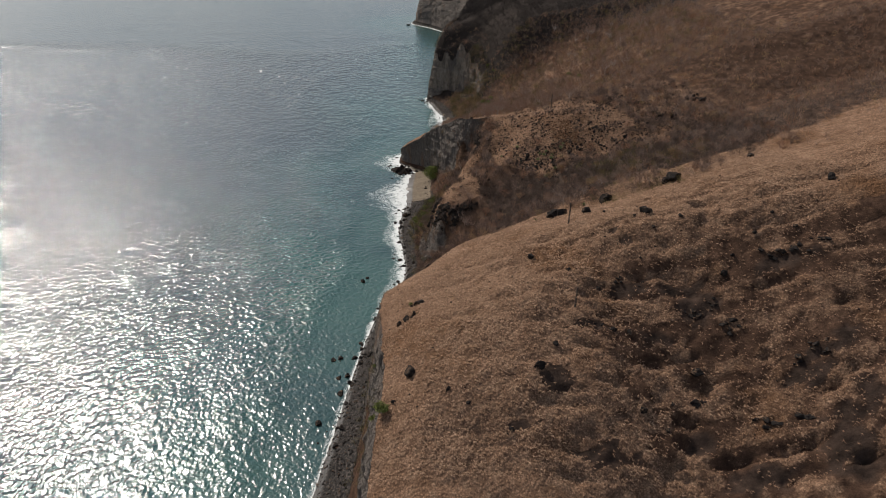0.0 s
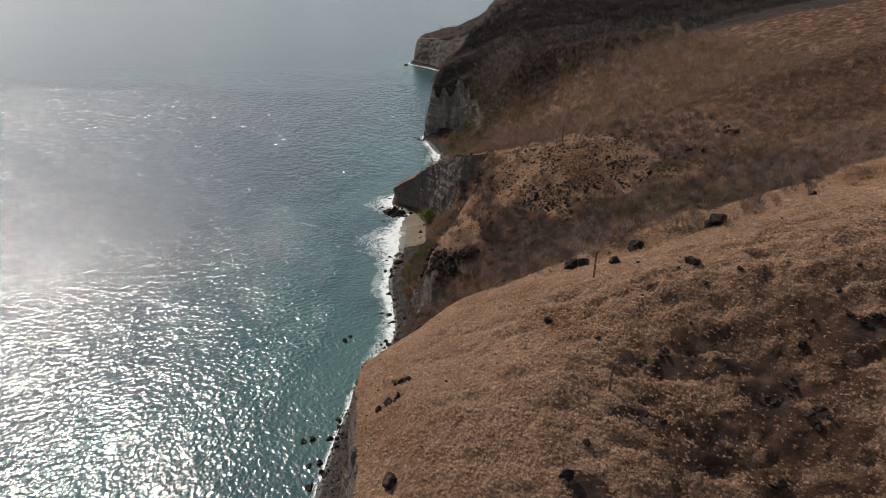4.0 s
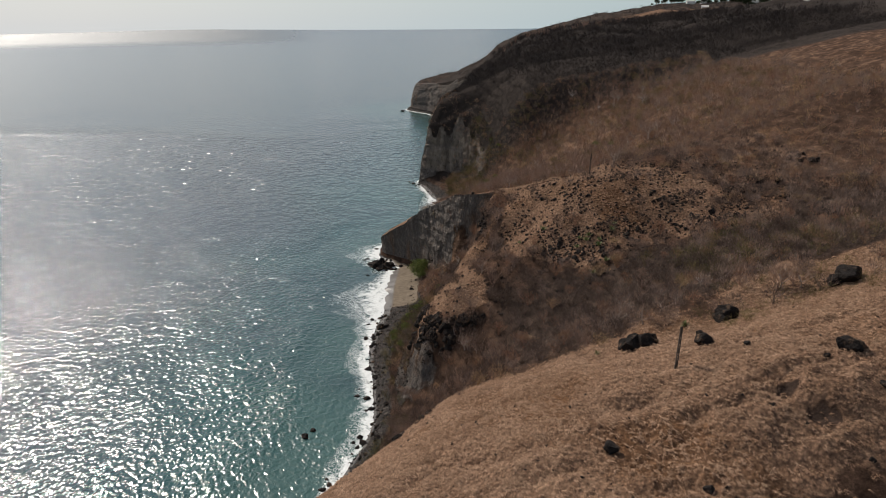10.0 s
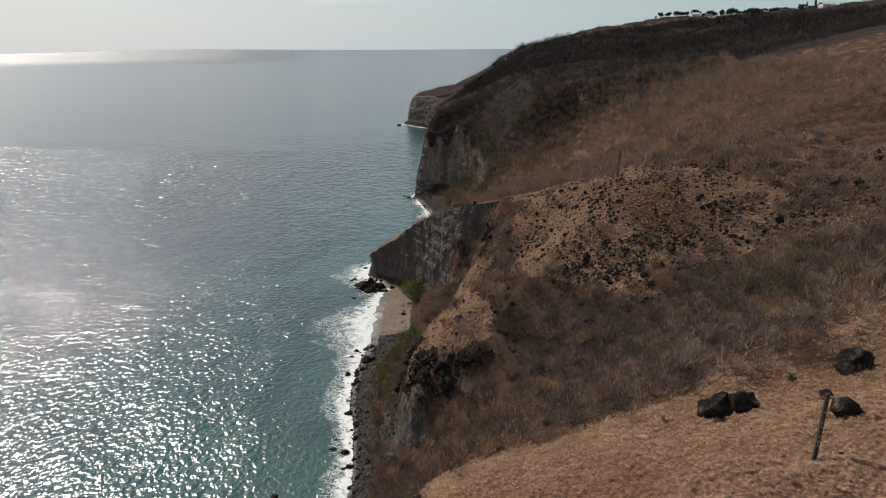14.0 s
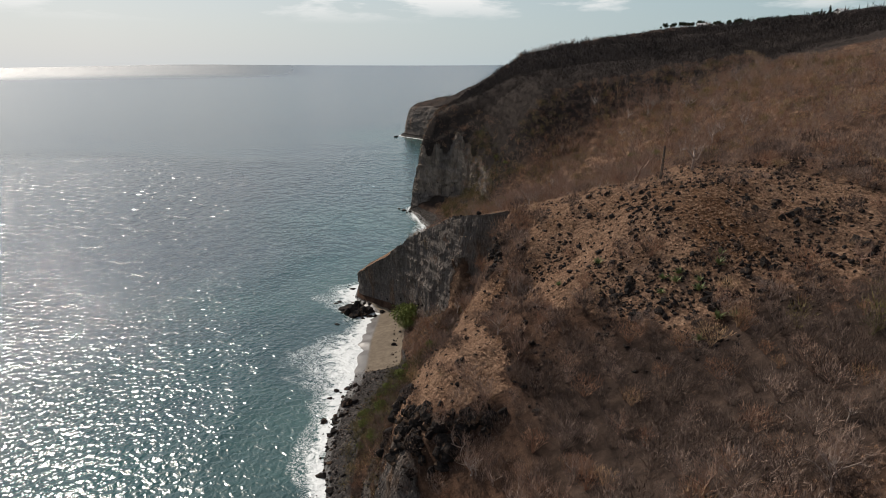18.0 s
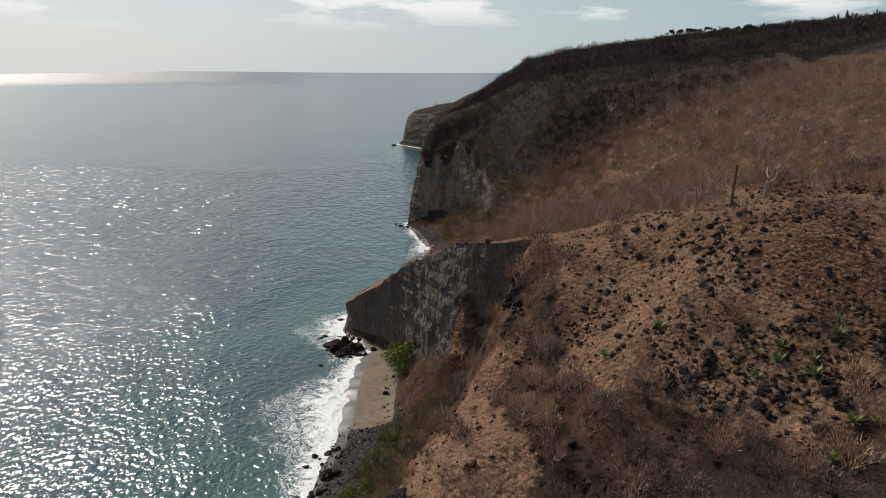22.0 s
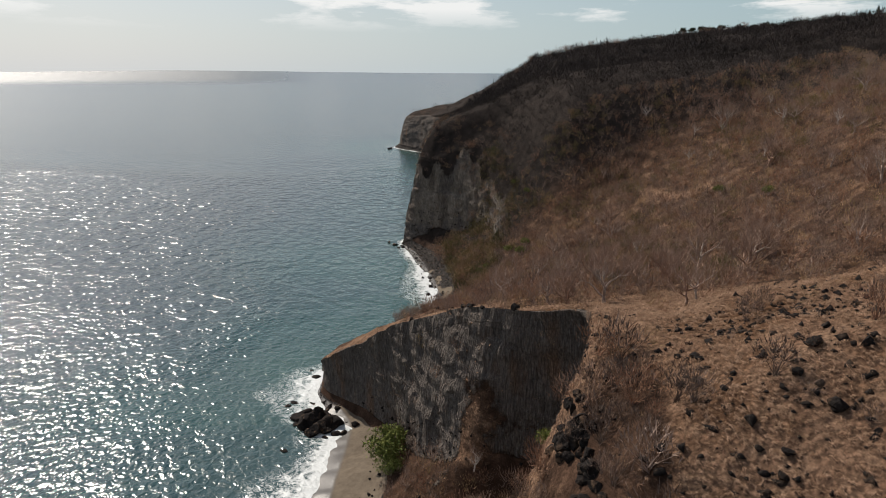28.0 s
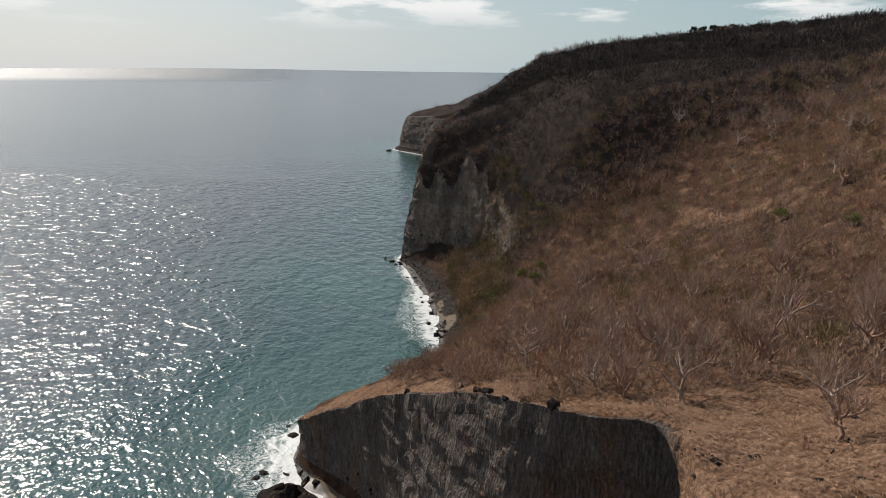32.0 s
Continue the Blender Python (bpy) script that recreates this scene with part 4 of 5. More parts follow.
# ---- leafless scrub ----
def scrub(name, rng, count, density, box, label, size=(0.9, 2.0), twigs=16, fuzz=44, material=M_TWIG, cell=0.0, tone_at=0.5, thick=0.05):
    p, r, c = sample_land(rng, count, density, box)
    if cell:
        p = spaced(p, cell, rng)
    n = len(p)
    big = rng.uniform(*size, n) * np.where(rng.random(n) < 0.2, 1.35, 1.0)
    tone = np.clip(tone_at + 0.4 * fbm(p[:, 0] / 13, p[:, 1] / 13, 0, 3, 97) + 0.3 * rng.normal(size=n), 0, 1)

    def shell(k, low):
        d = rng.normal(size=(n * k, 3))
        d[:, 2] = np.abs(d[:, 2]) * 0.9 + low
        d /= np.linalg.norm(d, axis=1, keepdims=True)
        return d

    b = np.repeat(big, twigs)
    root = np.repeat(p, twigs, 0) + rng.normal(size=(n * twigs, 3)) * np.array([0.12, 0.12, 0]) * b[:, None] - np.array([0, 0, 0.1])
    tip = root + shell(twigs, 0.45) * (b * rng.uniform(0.7, 1.15, n * twigs))[:, None] * np.array([0.9, 0.9, 1.15])
    co = [slivers(root, tip, thick * b * rng.uniform(0.6, 1.5, n * twigs), rng)]
    b = np.repeat(big, fuzz)
    d = shell(fuzz, 0.15)
    mid = np.repeat(p, fuzz, 0) + d * (b * (1.0 - 0.55 * rng.random(n * fuzz) ** 2.2))[:, None] * np.array([1, 1, 1.15])
    way = d * 0.85 + rng.normal(size=d.shape) * 0.45 + np.array([0, 0, 0.3])
    co.append(slivers(mid, mid + way * (b * rng.uniform(0.14, 0.4, n * fuzz))[:, None], thick * b * rng.uniform(0.6, 1.6, n * fuzz), rng))
    co = np.concatenate(co)
    tones = np.concatenate([np.repeat(tone, twigs * 3), np.repeat(np.clip(np.repeat(tone, fuzz) + 0.1 * rng.normal(size=n * fuzz), 0, 1), 3)])
    return tagged(new(name, soup(name, co, tris(co), material, tones)), label, "scrub", kind="stuff")


def shrubs(name, rng, count, density, box, label, tall=(1.6, 3.4), stems=14, fuzz=120, cell=3.0, russet=0.5, thick=0.02, dark=0.12, tan=0.1, material=M_TWIG):
    """Leafless shrubs: stems that fan out from one foot and carry a rounded haze of upright twigs."""
    p, r, c = sample_land(rng, count, density, box)
    p = spaced(p, cell, rng)
    n = len(p)
    h = rng.uniform(*tall, n) * np.where(rng.random(n) < 0.15, 1.35, 1.0)
    w = h * rng.uniform(0.5, 0.8, n)
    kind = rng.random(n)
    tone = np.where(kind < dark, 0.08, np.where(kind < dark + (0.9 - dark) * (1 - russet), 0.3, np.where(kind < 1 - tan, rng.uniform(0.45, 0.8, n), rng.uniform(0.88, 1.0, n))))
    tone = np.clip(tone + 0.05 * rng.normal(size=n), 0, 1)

    def crown(k, inner):
        d = rng.normal(size=(n * k, 3))
        d /= np.linalg.norm(d, axis=1, keepdims=True)
        d *= (1.0 - inner * rng.random((n * k, 1)) ** 2)
        d[:, 2] = np.where(d[:, 2] < 0, d[:, 2] * 0.6, d[:, 2])
        hk, wk = np.repeat(h, k), np.repeat(w, k)
        lump = 1 + 0.25 * np.sin(3 * np.arctan2(d[:, 1], d[:, 0]) + np.repeat(kind * 40, k))
        return np.repeat(p, k, 0) + np.stack([d[:, 0] * wk * lump, d[:, 1] * wk * lump, (0.6 + 0.4 * d[:, 2]) * hk], 1), d, hk

    tip, d, hk = crown(stems, 0.5)
    root = np.repeat(p, stems, 0) + rng.normal(size=(n * stems, 3)) * np.array([0.05, 0.05, 0]) * hk[:, None] - np.array([0, 0, 0.1])
    co = [slivers(root, tip, thick * hk * rng.uniform(0.5, 1.2, n * stems), rng)]
    mid, d, hk = crown(fuzz, 0.7)
    way = d * 0.55 + rng.normal(size=d.shape) * 0.35 + np.array([0, 0, 0.75])
    co.append(slivers(mid, mid + way * (hk * rng.uniform(0.1, 0.26, n * fuzz))[:, None], thick * hk * rng.uniform(0.5, 1.4, n * fuzz), rng))
    co = np.concatenate(co)
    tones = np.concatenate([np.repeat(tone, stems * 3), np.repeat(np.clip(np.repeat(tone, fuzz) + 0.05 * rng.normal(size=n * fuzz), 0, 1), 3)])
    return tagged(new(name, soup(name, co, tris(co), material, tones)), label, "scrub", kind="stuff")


OPEN = (1 - np.clip(GRASS * 1.25, 0, 0.97)) * (1 - 0.85 * ROCK) * (UU > 1.25) * (1 - BEACH)
OPEN = OPEN * (1 - smooth(-88, -80, GY) * smooth(-44, -50, GY) * smooth(2.5, 2.8, UU) * smooth(4.4, 4.1, UU))      # the alcove stays bare
clumps = 0.12 + 0.88 * smooth(-0.25, 0.35, fbm(GX / 9, GY / 9, 0, 3, 101))
rng = np.random.default_rng(23)
# palette weights carry shade and light: gully shrubs darkened, slope shrubs lightened
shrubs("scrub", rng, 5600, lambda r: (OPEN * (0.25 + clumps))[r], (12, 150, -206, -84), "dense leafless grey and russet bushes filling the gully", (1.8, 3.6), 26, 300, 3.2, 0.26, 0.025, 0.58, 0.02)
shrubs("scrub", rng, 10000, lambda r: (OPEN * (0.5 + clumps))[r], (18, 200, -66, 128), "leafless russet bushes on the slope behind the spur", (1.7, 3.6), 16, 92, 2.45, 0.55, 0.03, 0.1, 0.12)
shrubs("scrub", rng, 2600, lambda r: (OPEN * clumps)[r], (105, 260, -210, -40), "leafless bushes on the upper hillside", (1.5, 3.0), 10, 80, 3.0, 0.5, 0.032, 0.2, 0.1)
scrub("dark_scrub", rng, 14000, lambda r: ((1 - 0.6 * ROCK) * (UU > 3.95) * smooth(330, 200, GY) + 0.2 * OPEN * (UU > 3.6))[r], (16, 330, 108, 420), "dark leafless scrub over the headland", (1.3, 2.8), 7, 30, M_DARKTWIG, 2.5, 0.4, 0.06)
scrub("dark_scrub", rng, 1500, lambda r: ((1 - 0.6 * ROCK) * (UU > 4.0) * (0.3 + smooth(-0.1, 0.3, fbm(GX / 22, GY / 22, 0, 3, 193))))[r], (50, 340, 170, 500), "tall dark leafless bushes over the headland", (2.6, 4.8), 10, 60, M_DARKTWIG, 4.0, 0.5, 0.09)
scrub("scrub", rng, 60, lambda r: (UU > 1.8)[r] * (UU < 2.7)[r] * 1.0, (28, 52, -80, -46), "russet bushes in the alcove below the cliff", (0.9, 1.9), 24, 120, M_TWIG, 1.6, 0.72, 0.02)
scrub("dark_scrub", rng, 4200, lambda r: (OPEN * (UU > 3.6))[r], (-20, 700, 400, 1150), "dark scrub on far slopes", (1.4, 3.2), 5, 16, M_DARKTWIG, 0, 0.3, 0.09)
scrub("skyline_scrub", rng, 260, lambda r: OPEN[r], (95, 330, 485, 530), "tall bare scrub along the skyline", (2.0, 3.6), 14, 50, M_DARKTWIG, 0, 0.4, 0.05)
scrub("brow_scrub", rng, 420, lambda r: ((UU > 3.7) * (UU < 5.2))[r] * 1.0, (8, 70, 140, 235), "russet and tan bushes along the headland's brow", (0.9, 2.0), 10, 60, M_TWIG, 1.6, 0.6, 0.04)
scrub("green_scrub", rng, 620, lambda r: ((UU > 0.9) * (UU < 4.6) * (1 - 0.5 * ROCK) * (0.25 + smooth(-0.1, 0.3, fbm(GX / 9, GY / 9, 0, 2, 187))))[r], (34, 84, 76, 160), "olive bushes at the foot of the headland", (1.4, 3.0), 12, 90, M_OLIVE, 1.8, 0.45, 0.05)
scrub("russet_scrub", rng, 520, lambda r: ((UU > 0.85) * (UU < 4.4) * (1 - 0.4 * ROCK))[r], (30, 80, 84, 172), "russet bushes on the talus below the headland", (1.2, 2.6), 14, 90, M_TWIG, 1.8, 0.6, 0.04)
scrub("cliff_tufts", rng, 260, lambda r: (ROCK * (UU > 2.9) * (UU < 4.1) * (0.15 + smooth(0.0, 0.4, fbm(GY / 7, GZ / 9, 0, 2, 189))))[r], (-2, 58, -58, 14), "dead tufts and twigs rooted in the cliff face", (0.35, 1.0), 14, 40, M_TWIG, 0.8, 0.6, 0.03)
scrub("thin_scrub", rng, 60, lambda r: GRASS[r], (82, 118, -214, -190), "grey-green bushes in a grassy swale", (0.9, 1.9), 24, 110, M_OLIVE, 2.2, 0.6, 0.025)
scrub("low_scrub", rng, 3500, lambda r: (OPEN * (UU < 8.3))[r], (14, 190, -200, 125), "low dead stalks and twigs between the bushes", (0.35, 0.75), 8, 6, M_TWIG, 0, 0.65, 0.035)
lush = smooth(0.1, 0.5, fbm(GX / 12, GY / 12, 0, 2, 107))
scrub("green_scrub", rng, 900, lambda r: ((0.3 + lush + 1.2 * smooth(-112, -100, GY)) * (1 - BEACH) * (1 - ROCK) * (UU < 3.3) * (UU > 0.8))[r], (6, 44, -175, -56), "green and brown bushes above the shingle", (0.9, 2.0), 14, 100, M_OLIVE, 1.7, 0.5, 0.045)
shrubs("green_scrub", rng, 460, lambda r: (OPEN * lush)[r], (40, 190, -40, 125), "yellow-green bushes among bare ones", (2.0, 3.4), 12, 120, 2.6, 1.0, 0.034, 0.0, 0.5, M_OLIVE)
shrubs("green_scrub", rng, 70, lambda r: OPEN[r], (84, 122, -186, -152), "grey-green airy bushes at the head of the gully", (2.2, 3.8), 16, 150, 2.6, 1.0, 0.026, 0.2, 0.2, M_OLIVE)
scrub("shore_scrub", rng, 260, lambda r: ((UU > 0.8) * (UU < 3.4))[r] * 1.0, (-10, 16, -304, -186), "brown and olive bushes clinging to the steep shore", (0.5, 1.3), 12, 60, M_OLIVE, 1.5, 0.5, 0.05)
scrub("thin_scrub", rng, 130, lambda r: (GRASS * (1 - ROCK))[r], (8, 130, -300, -190), "thin leafless shrubs in dry grass", (0.6, 1.3), 20, 40, M_TWIG, 0, 0.5, 0.025)
scrub("thin_scrub", rng, 170, lambda r: (GRASS * (1 - ROCK))[r], (30, 120, -140, -40), "thin leafless shrubs among black stones", (0.7, 1.6), 24, 50, M_TWIG, 0, 0.5, 0.025)


# ---- bare trees ----
def bare_tree(seed, tall, bark, label):
    rnd = random.Random(seed)
    root = new("bare_tree")
    root.empty_display_size = 0.3
    tips = []

    def limb(start, way, length, radius, depth):
        pts, rad, p, w = [start], [radius], start.copy(), way.normalized()
        steps = 3
        for k in range(steps):
            w = (w + Vector((rnd.gauss(0, 0.22), rnd.gauss(0, 0.22), rnd.gauss(0.13, 0.16)))).normalized()
            p = p + w * (length / steps)
            pts.append(p.copy())
            rad.append(radius * (1 - 0.5 * (k + 1) / steps))
        runs.append((pts, rad))
        if depth > 0:
            for _ in range(rnd.choice((2, 2, 2, 3))):
                k = rnd.randint(1, steps)
                limb(pts[k], w + Vector((rnd.gauss(0, 0.55), rnd.gauss(0, 0.55), rnd.gauss(0.3, 0.3))), length * rnd.uniform(0.5, 0.75), rad[k] * 0.7, depth - 1)
        else:
            tips.append((pts[-1], w))

    runs = []
    stem = [Vector((0, 0, -0.3))]
    for k in range(4):
        stem.append(stem[-1] + Vector((rnd.gauss(0, 0.06), rnd.gauss(0, 0.06), 0.25)) * tall * 0.34)
    bm = bmesh.new()
    tube(bm, stem, [0.038 * tall * (1 - 0.13 * k) for k in range(5)], 7)
    part("trunk", bm, bark, root)
    arms = rnd.choice((4, 5, 5))
    for k in range(arms):
        runs.clear()
        q = math.tau * (k + rnd.random() * 0.6) / arms
        limb(stem[rnd.choice((2, 3, 4, 4))].copy(), Vector((math.cos(q), math.sin(q), rnd.uniform(0.45, 1.3))), tall * rnd.uniform(0.3, 0.42), 0.021 * tall, 3)
        bm = bmesh.new()
        for pts, rad in runs:
            tube(bm, pts, rad, 4 if rad[0] > 0.06 else 3, False)
        part("limb", bm, bark, root)
    g = np.random.default_rng(seed)
    at = np.array([t[0] for t in tips])
    way = np.array([t[1] for t in tips])
    k = 9
    base = np.repeat(at, k, 0) - np.repeat(way, k, 0) * g.uniform(0, 0.12, (len(at) * k, 1)) * tall
    tip = base + (np.repeat(way, k, 0) + g.normal(size=(len(at) * k, 3)) * 0.5 + np.array([0, 0, 0.35])) * tall * g.uniform(0.05, 0.15, (len(at) * k, 1))
    co = slivers(base, tip, np.full(len(base), 0.0055 * tall), g)
    crown = new("crown", soup("crown", co, tris(co), M_TWIG, np.full(len(co), 0.4)))
    crown.parent = root
    return tagged(root, label, "tree")


def plant(model, x, y, size, turn, group, sink=0.15):
    ob = copy_thing(model, pose(x, y, standing(x, y, sink), 0, 0, turn))
    ob.scale = (size, size, size)
    ob["group"] = group
    return ob


PALE = [bare_tree(300 + k, 1.0 * t, M_BARK, "leafless tree with crooked bleached limbs on dry scrubland") for k, t in enumerate((6.2, 5.2, 6.8))]
RUSSET = [bare_tree(320 + k, 1.0 * t, M_REDBARK, "leafless reddish-brown tree on dry scrubland") for k, t in enumerate((6.6, 5.2, 6.0))]
BLEACHED = [bare_tree(340 + k, t, M_WHITEBARK, "dead tree of sun-bleached white limbs on a dry slope") for k, t in enumerate((5.0, 6.0))]
rnd = random.Random(5)
for k, (x, y, s) in enumerate(((37.1, -50.5, 1.1), (23.9, -54.3, 0.9), (52.0, -178.0, 0.7), (89.0, -184.8, 0.8), (131.7, 44.6, 1.2), (122.4, 80.6, 1.0), (124.9, 67.8, 1.0), (116.5, 116.6, 1.2), (142.4, 97.6, 1.2), (149.1, 69.5, 1.3),
                               (149.8, 39.2, 1.4), (138.7, -14.4, 1.5), (129.5, -7, 1.2), (122, -1.4, 0.9), (155.8, 94.2, 1.1), (135, -4.9, 1.1), (137.8, 90.7, 1.0), (129.5, 96.4, 1.0), (36.4, -153.5, 1.0), (37.3, -57.6, 1.1), (23.7, -61.2, 0.9))):
    plant(BLEACHED[k % 2], x, y, s, rnd.uniform(0, 360), "bleached dead trees")
SLOPE_TREES = [(106, 11.7), (104.7, -19.4), (86.8, 3.5), (85.4, 43.2), (77.9, 52.8), (69.1, 51.2), (95.3, -28.4), (106.1, -44.5), (77.2, -96.3), (91.5, -92.4), (57.1, -26.9), (62.2, -32.5), (67.5, -36.7), (45.5, -18.3), (75.8, -35.6), (97.1, -25.7), (64.9, -71.2), (58.9, -51.1), (53.7, -47), (85.1, 13.3), (90.3, -17.7),
               (58.2, -21.0), (77.0, -12.2), (100.2, -19.9), (76.1, -35.4), (48.3, -1.2), (66.0, -20.1), (63.2, -34.7), (85.2, 17.0), (139.2, 96.3), (151.6, 93.9), (148.4, 59.2), (130.5, 101.9), (126.9, -16.8), (142.7, -5.3), (63.9, 15.9), (80.0, -24.3), (56.3, -30.1), (62.1, -31.8), (71.3, -27.2), (71.8, -46.2), (92.3, -33.9), (87.8, -39.7), (70.8, -61.5), (49.6, -56.9), (52.1, -57.5), (53.6, -46.0), (86.5, -23.4),
               (98.5, 1.5), (86.2, 61.5), (89.6, 58.9), (82.5, 6.5), (50.3, 26.9), (56.7, 7.0), (129.5, 37.7), (141.9, 19.2), (138.1, -13.1), (140.7, 94.4), (117.3, -9.9), (166.2, 55.6)]
GULLY_TREES = [(101.5, -199.5), (102.5, -200.3), (149.9, -140.9), (158.5, -139.4), (106.2, -174.8), (99.2, -199.2), (101.5, -143.1), (72.0, -198.3), (68.0, -193.8), (61.8, -195.0), (36.3, -152.6), (47.1, -113.6), (45.3, -138.0), (44.2, -182.8), (33.6, -169.1), (59.7, -185.4), (34.8, -148.9), (48.1, -115.3), (33.1, -191.8), (37.3, -154.3), (42.2, -166.8), (46.9, -173.3), (23.6, -39.6), (104.2, -179.9), (98.3, -199.3), (76.2, -195.6), (37.9, -59.0), (24.1, -55.7), (48.5, -113.8), (42.5, -130.0), (84.4, -83.8)]
for k, (x, y) in enumerate(SLOPE_TREES):
    plant((PALE if k % 2 else RUSSET)[k % 3], x, y, rnd.uniform(1.2, 1.75), rnd.uniform(0, 360), "bare trees on the slope")
for k, (x, y) in enumerate(GULLY_TREES):
    plant((RUSSET if k % 3 == 0 else PALE)[k % 3], x, y, rnd.uniform(0.7, 1.0), rnd.uniform(0, 360), "bare trees in the gully")
rng = np.random.default_rng(31)
p, _, _ = sample_land(rng, 56, lambda r: OPEN[r], (45, 190, -45, 100))
for k, (x, y, z) in enumerate(p):
    plant(rnd.choice(PALE + RUSSET), float(x), float(y), rnd.uniform(0.75, 1.2), rnd.uniform(0, 360), "bare trees on the slope")
p, _, _ = sample_land(rng, 34, lambda r: OPEN[r], (30, 160, -200, -90))
for k, (x, y, z) in enumerate(p):
    plant(rnd.choice(PALE + RUSSET), float(x), float(y), rnd.uniform(0.5, 0.85), rnd.uniform(0, 360), "bare trees in the gully")
for k in range(60):                                       # the fringe on the skyline of the headland
    y = 470 + rnd.uniform(-25, 45)
    plant(rnd.choice(RUSSET), 100 + k * 3.6 + rnd.uniform(-3, 3), y, rnd.uniform(0.9, 1.5), rnd.uniform(0, 360), "bare trees on the skyline")
for m in PALE + RUSSET + BLEACHED:
    for o in (*m.children_recursive, m):
        bpy.data.objects.remove(o)


# ---- leafy shrubs and trees ----
def leafy(name, seed, tall, wide, leaves, leaf, material, label, category, stem=0.25):
    rnd, g = random.Random(seed), np.random.default_rng(seed)
    root = new(name)
    bm = bmesh.new()
    heads = []
    for k in range(5):
        q = math.tau * k / 5 + rnd.random()
        top = Vector((math.cos(q) * wide * rnd.uniform(0.15, 0.55), math.sin(q) * wide * rnd.uniform(0.15, 0.55), tall * rnd.uniform(0.5, 0.85)))
        tube(bm, [Vector((0, 0, -0.2)), Vector((top.x * 0.25, top.y * 0.25, tall * stem)), top * 0.75, top], [0.03 * tall, 0.026 * tall, 0.015 * tall, 0.006 * tall], 5)
        heads.append((np.array(top), wide * rnd.uniform(0.35, 0.6)))
    part("stem", bm, M_BARK, root)
    pts = []
    for c, r in heads:
        d = g.normal(size=(leaves // 5, 3))
        d /= np.linalg.norm(d, axis=1, keepdims=True)
        pts.append(c + d * r * g.uniform(0.45, 1.05, (len(d), 1)) * np.array([1, 1, 0.75 * tall / max(wide, 0.1) * 0.5 + 0.3]))
    pts = np.concatenate(pts)
    pts[:, 2] = np.maximum(pts[:, 2], tall * 0.12)
    tip = pts + (g.normal(size=pts.shape) + np.array([0, 0, 0.3])) * leaf
    co = slivers(pts, tip, leaf * g.uniform(0.6, 1.2, len(pts)), g)
    # the crown's own shade put into the tone: darker low, lighter on top
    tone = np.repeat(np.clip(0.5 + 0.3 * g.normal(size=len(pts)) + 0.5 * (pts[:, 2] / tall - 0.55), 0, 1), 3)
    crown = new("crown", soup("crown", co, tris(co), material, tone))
    crown.parent = root
    return tagged(root, label, category)


BUSH = leafy("leafy_bush", 41, 2.6, 2.2, 900, 0.2, M_LEAF, "green leafy bush on a dry slope", "bush")
BEACH_TREE = leafy("leafy_bush", 42, 5.2, 4.0, 1900, 0.24, M_LEAF, "bright green leafy tree at the back of the beach", "tree")
for x, y, s in ((18.6, -25, 1.75), (20.4, -20, 1.3), (20, -30, 1.0), (18.6, -17, 0.8)):
    plant(BEACH_TREE, x, y, s, rnd.uniform(0, 360), "green trees by the beach")
for k in range(26):                                       # the green strip above the shingle
    y = rnd.uniform(-112, -60)
    plant(BUSH, float(shoreline(np.array([y]))[0]) + rnd.uniform(9, 19), y, rnd.uniform(0.5, 1.0), rnd.uniform(0, 360), "green bushes above the shingle")
for x, y, s in ((9.4, -291.1, 1.25), (6.2, -283.3, 0.8), (16.0, -250.9, 0.4), (5.0, -262.9, 0.5), (24.7, -184.6, 0.5), (28.3, -55.1, 0.9), (21.8, 26.0, 0.6), (24.1, 30.0, 0.5), (29.6, 13.0, 0.45),
                (62.7, 86.1, 1.3), (65.2, 91.9, 1.2), (69.2, 119.6, 1.0), (65.0, 132.6, 0.9), (117.6, 12.0, 1.0), (115.4, 36.5, 1.1), (44.2, -81.7, 0.9), (16.5, -97.1, 1.0), (15.4, -89.3, 1.1), (19.1, -80.1, 0.9), (20.9, -102.7, 0.8), (59.2, 96.8, 1.2),
                (51.3, 102.6, 1.1), (48.1, 106.7, 0.9)):
    plant(BUSH, x, y, s, rnd.uniform(0, 360), "green bushes")
TOP_TREE = leafy("leafy_tree", 43, 9.0, 5.0, 900, 0.6, M_DARKLEAF, "dark leafy tree on the skyline ridge", "tree")
ROUND_TREE = leafy("leafy_tree", 44, 7.0, 7.0, 900, 0.7, M_DARKLEAF, "broad round-headed dark tree on the ridge", "tree", 0.4)
CYPRESS = leafy("leafy_tree", 45, 15.0, 1.6, 700, 0.6, M_DARKLEAF, "tall narrow dark conifer on the ridge", "tree", 0.1)


def ridge_place(turn):
    """Where the ridge stands highest along a bearing from the path's end."""
    d = np.arange(780, 1120, 10.0)
    x, y = 30 + d * math.sin(turn), -119 + d * math.cos(turn)
    z = height(x, y)
    k = int(np.argmax((z - 93) / d))
    return float(x[k]), float(y[k])


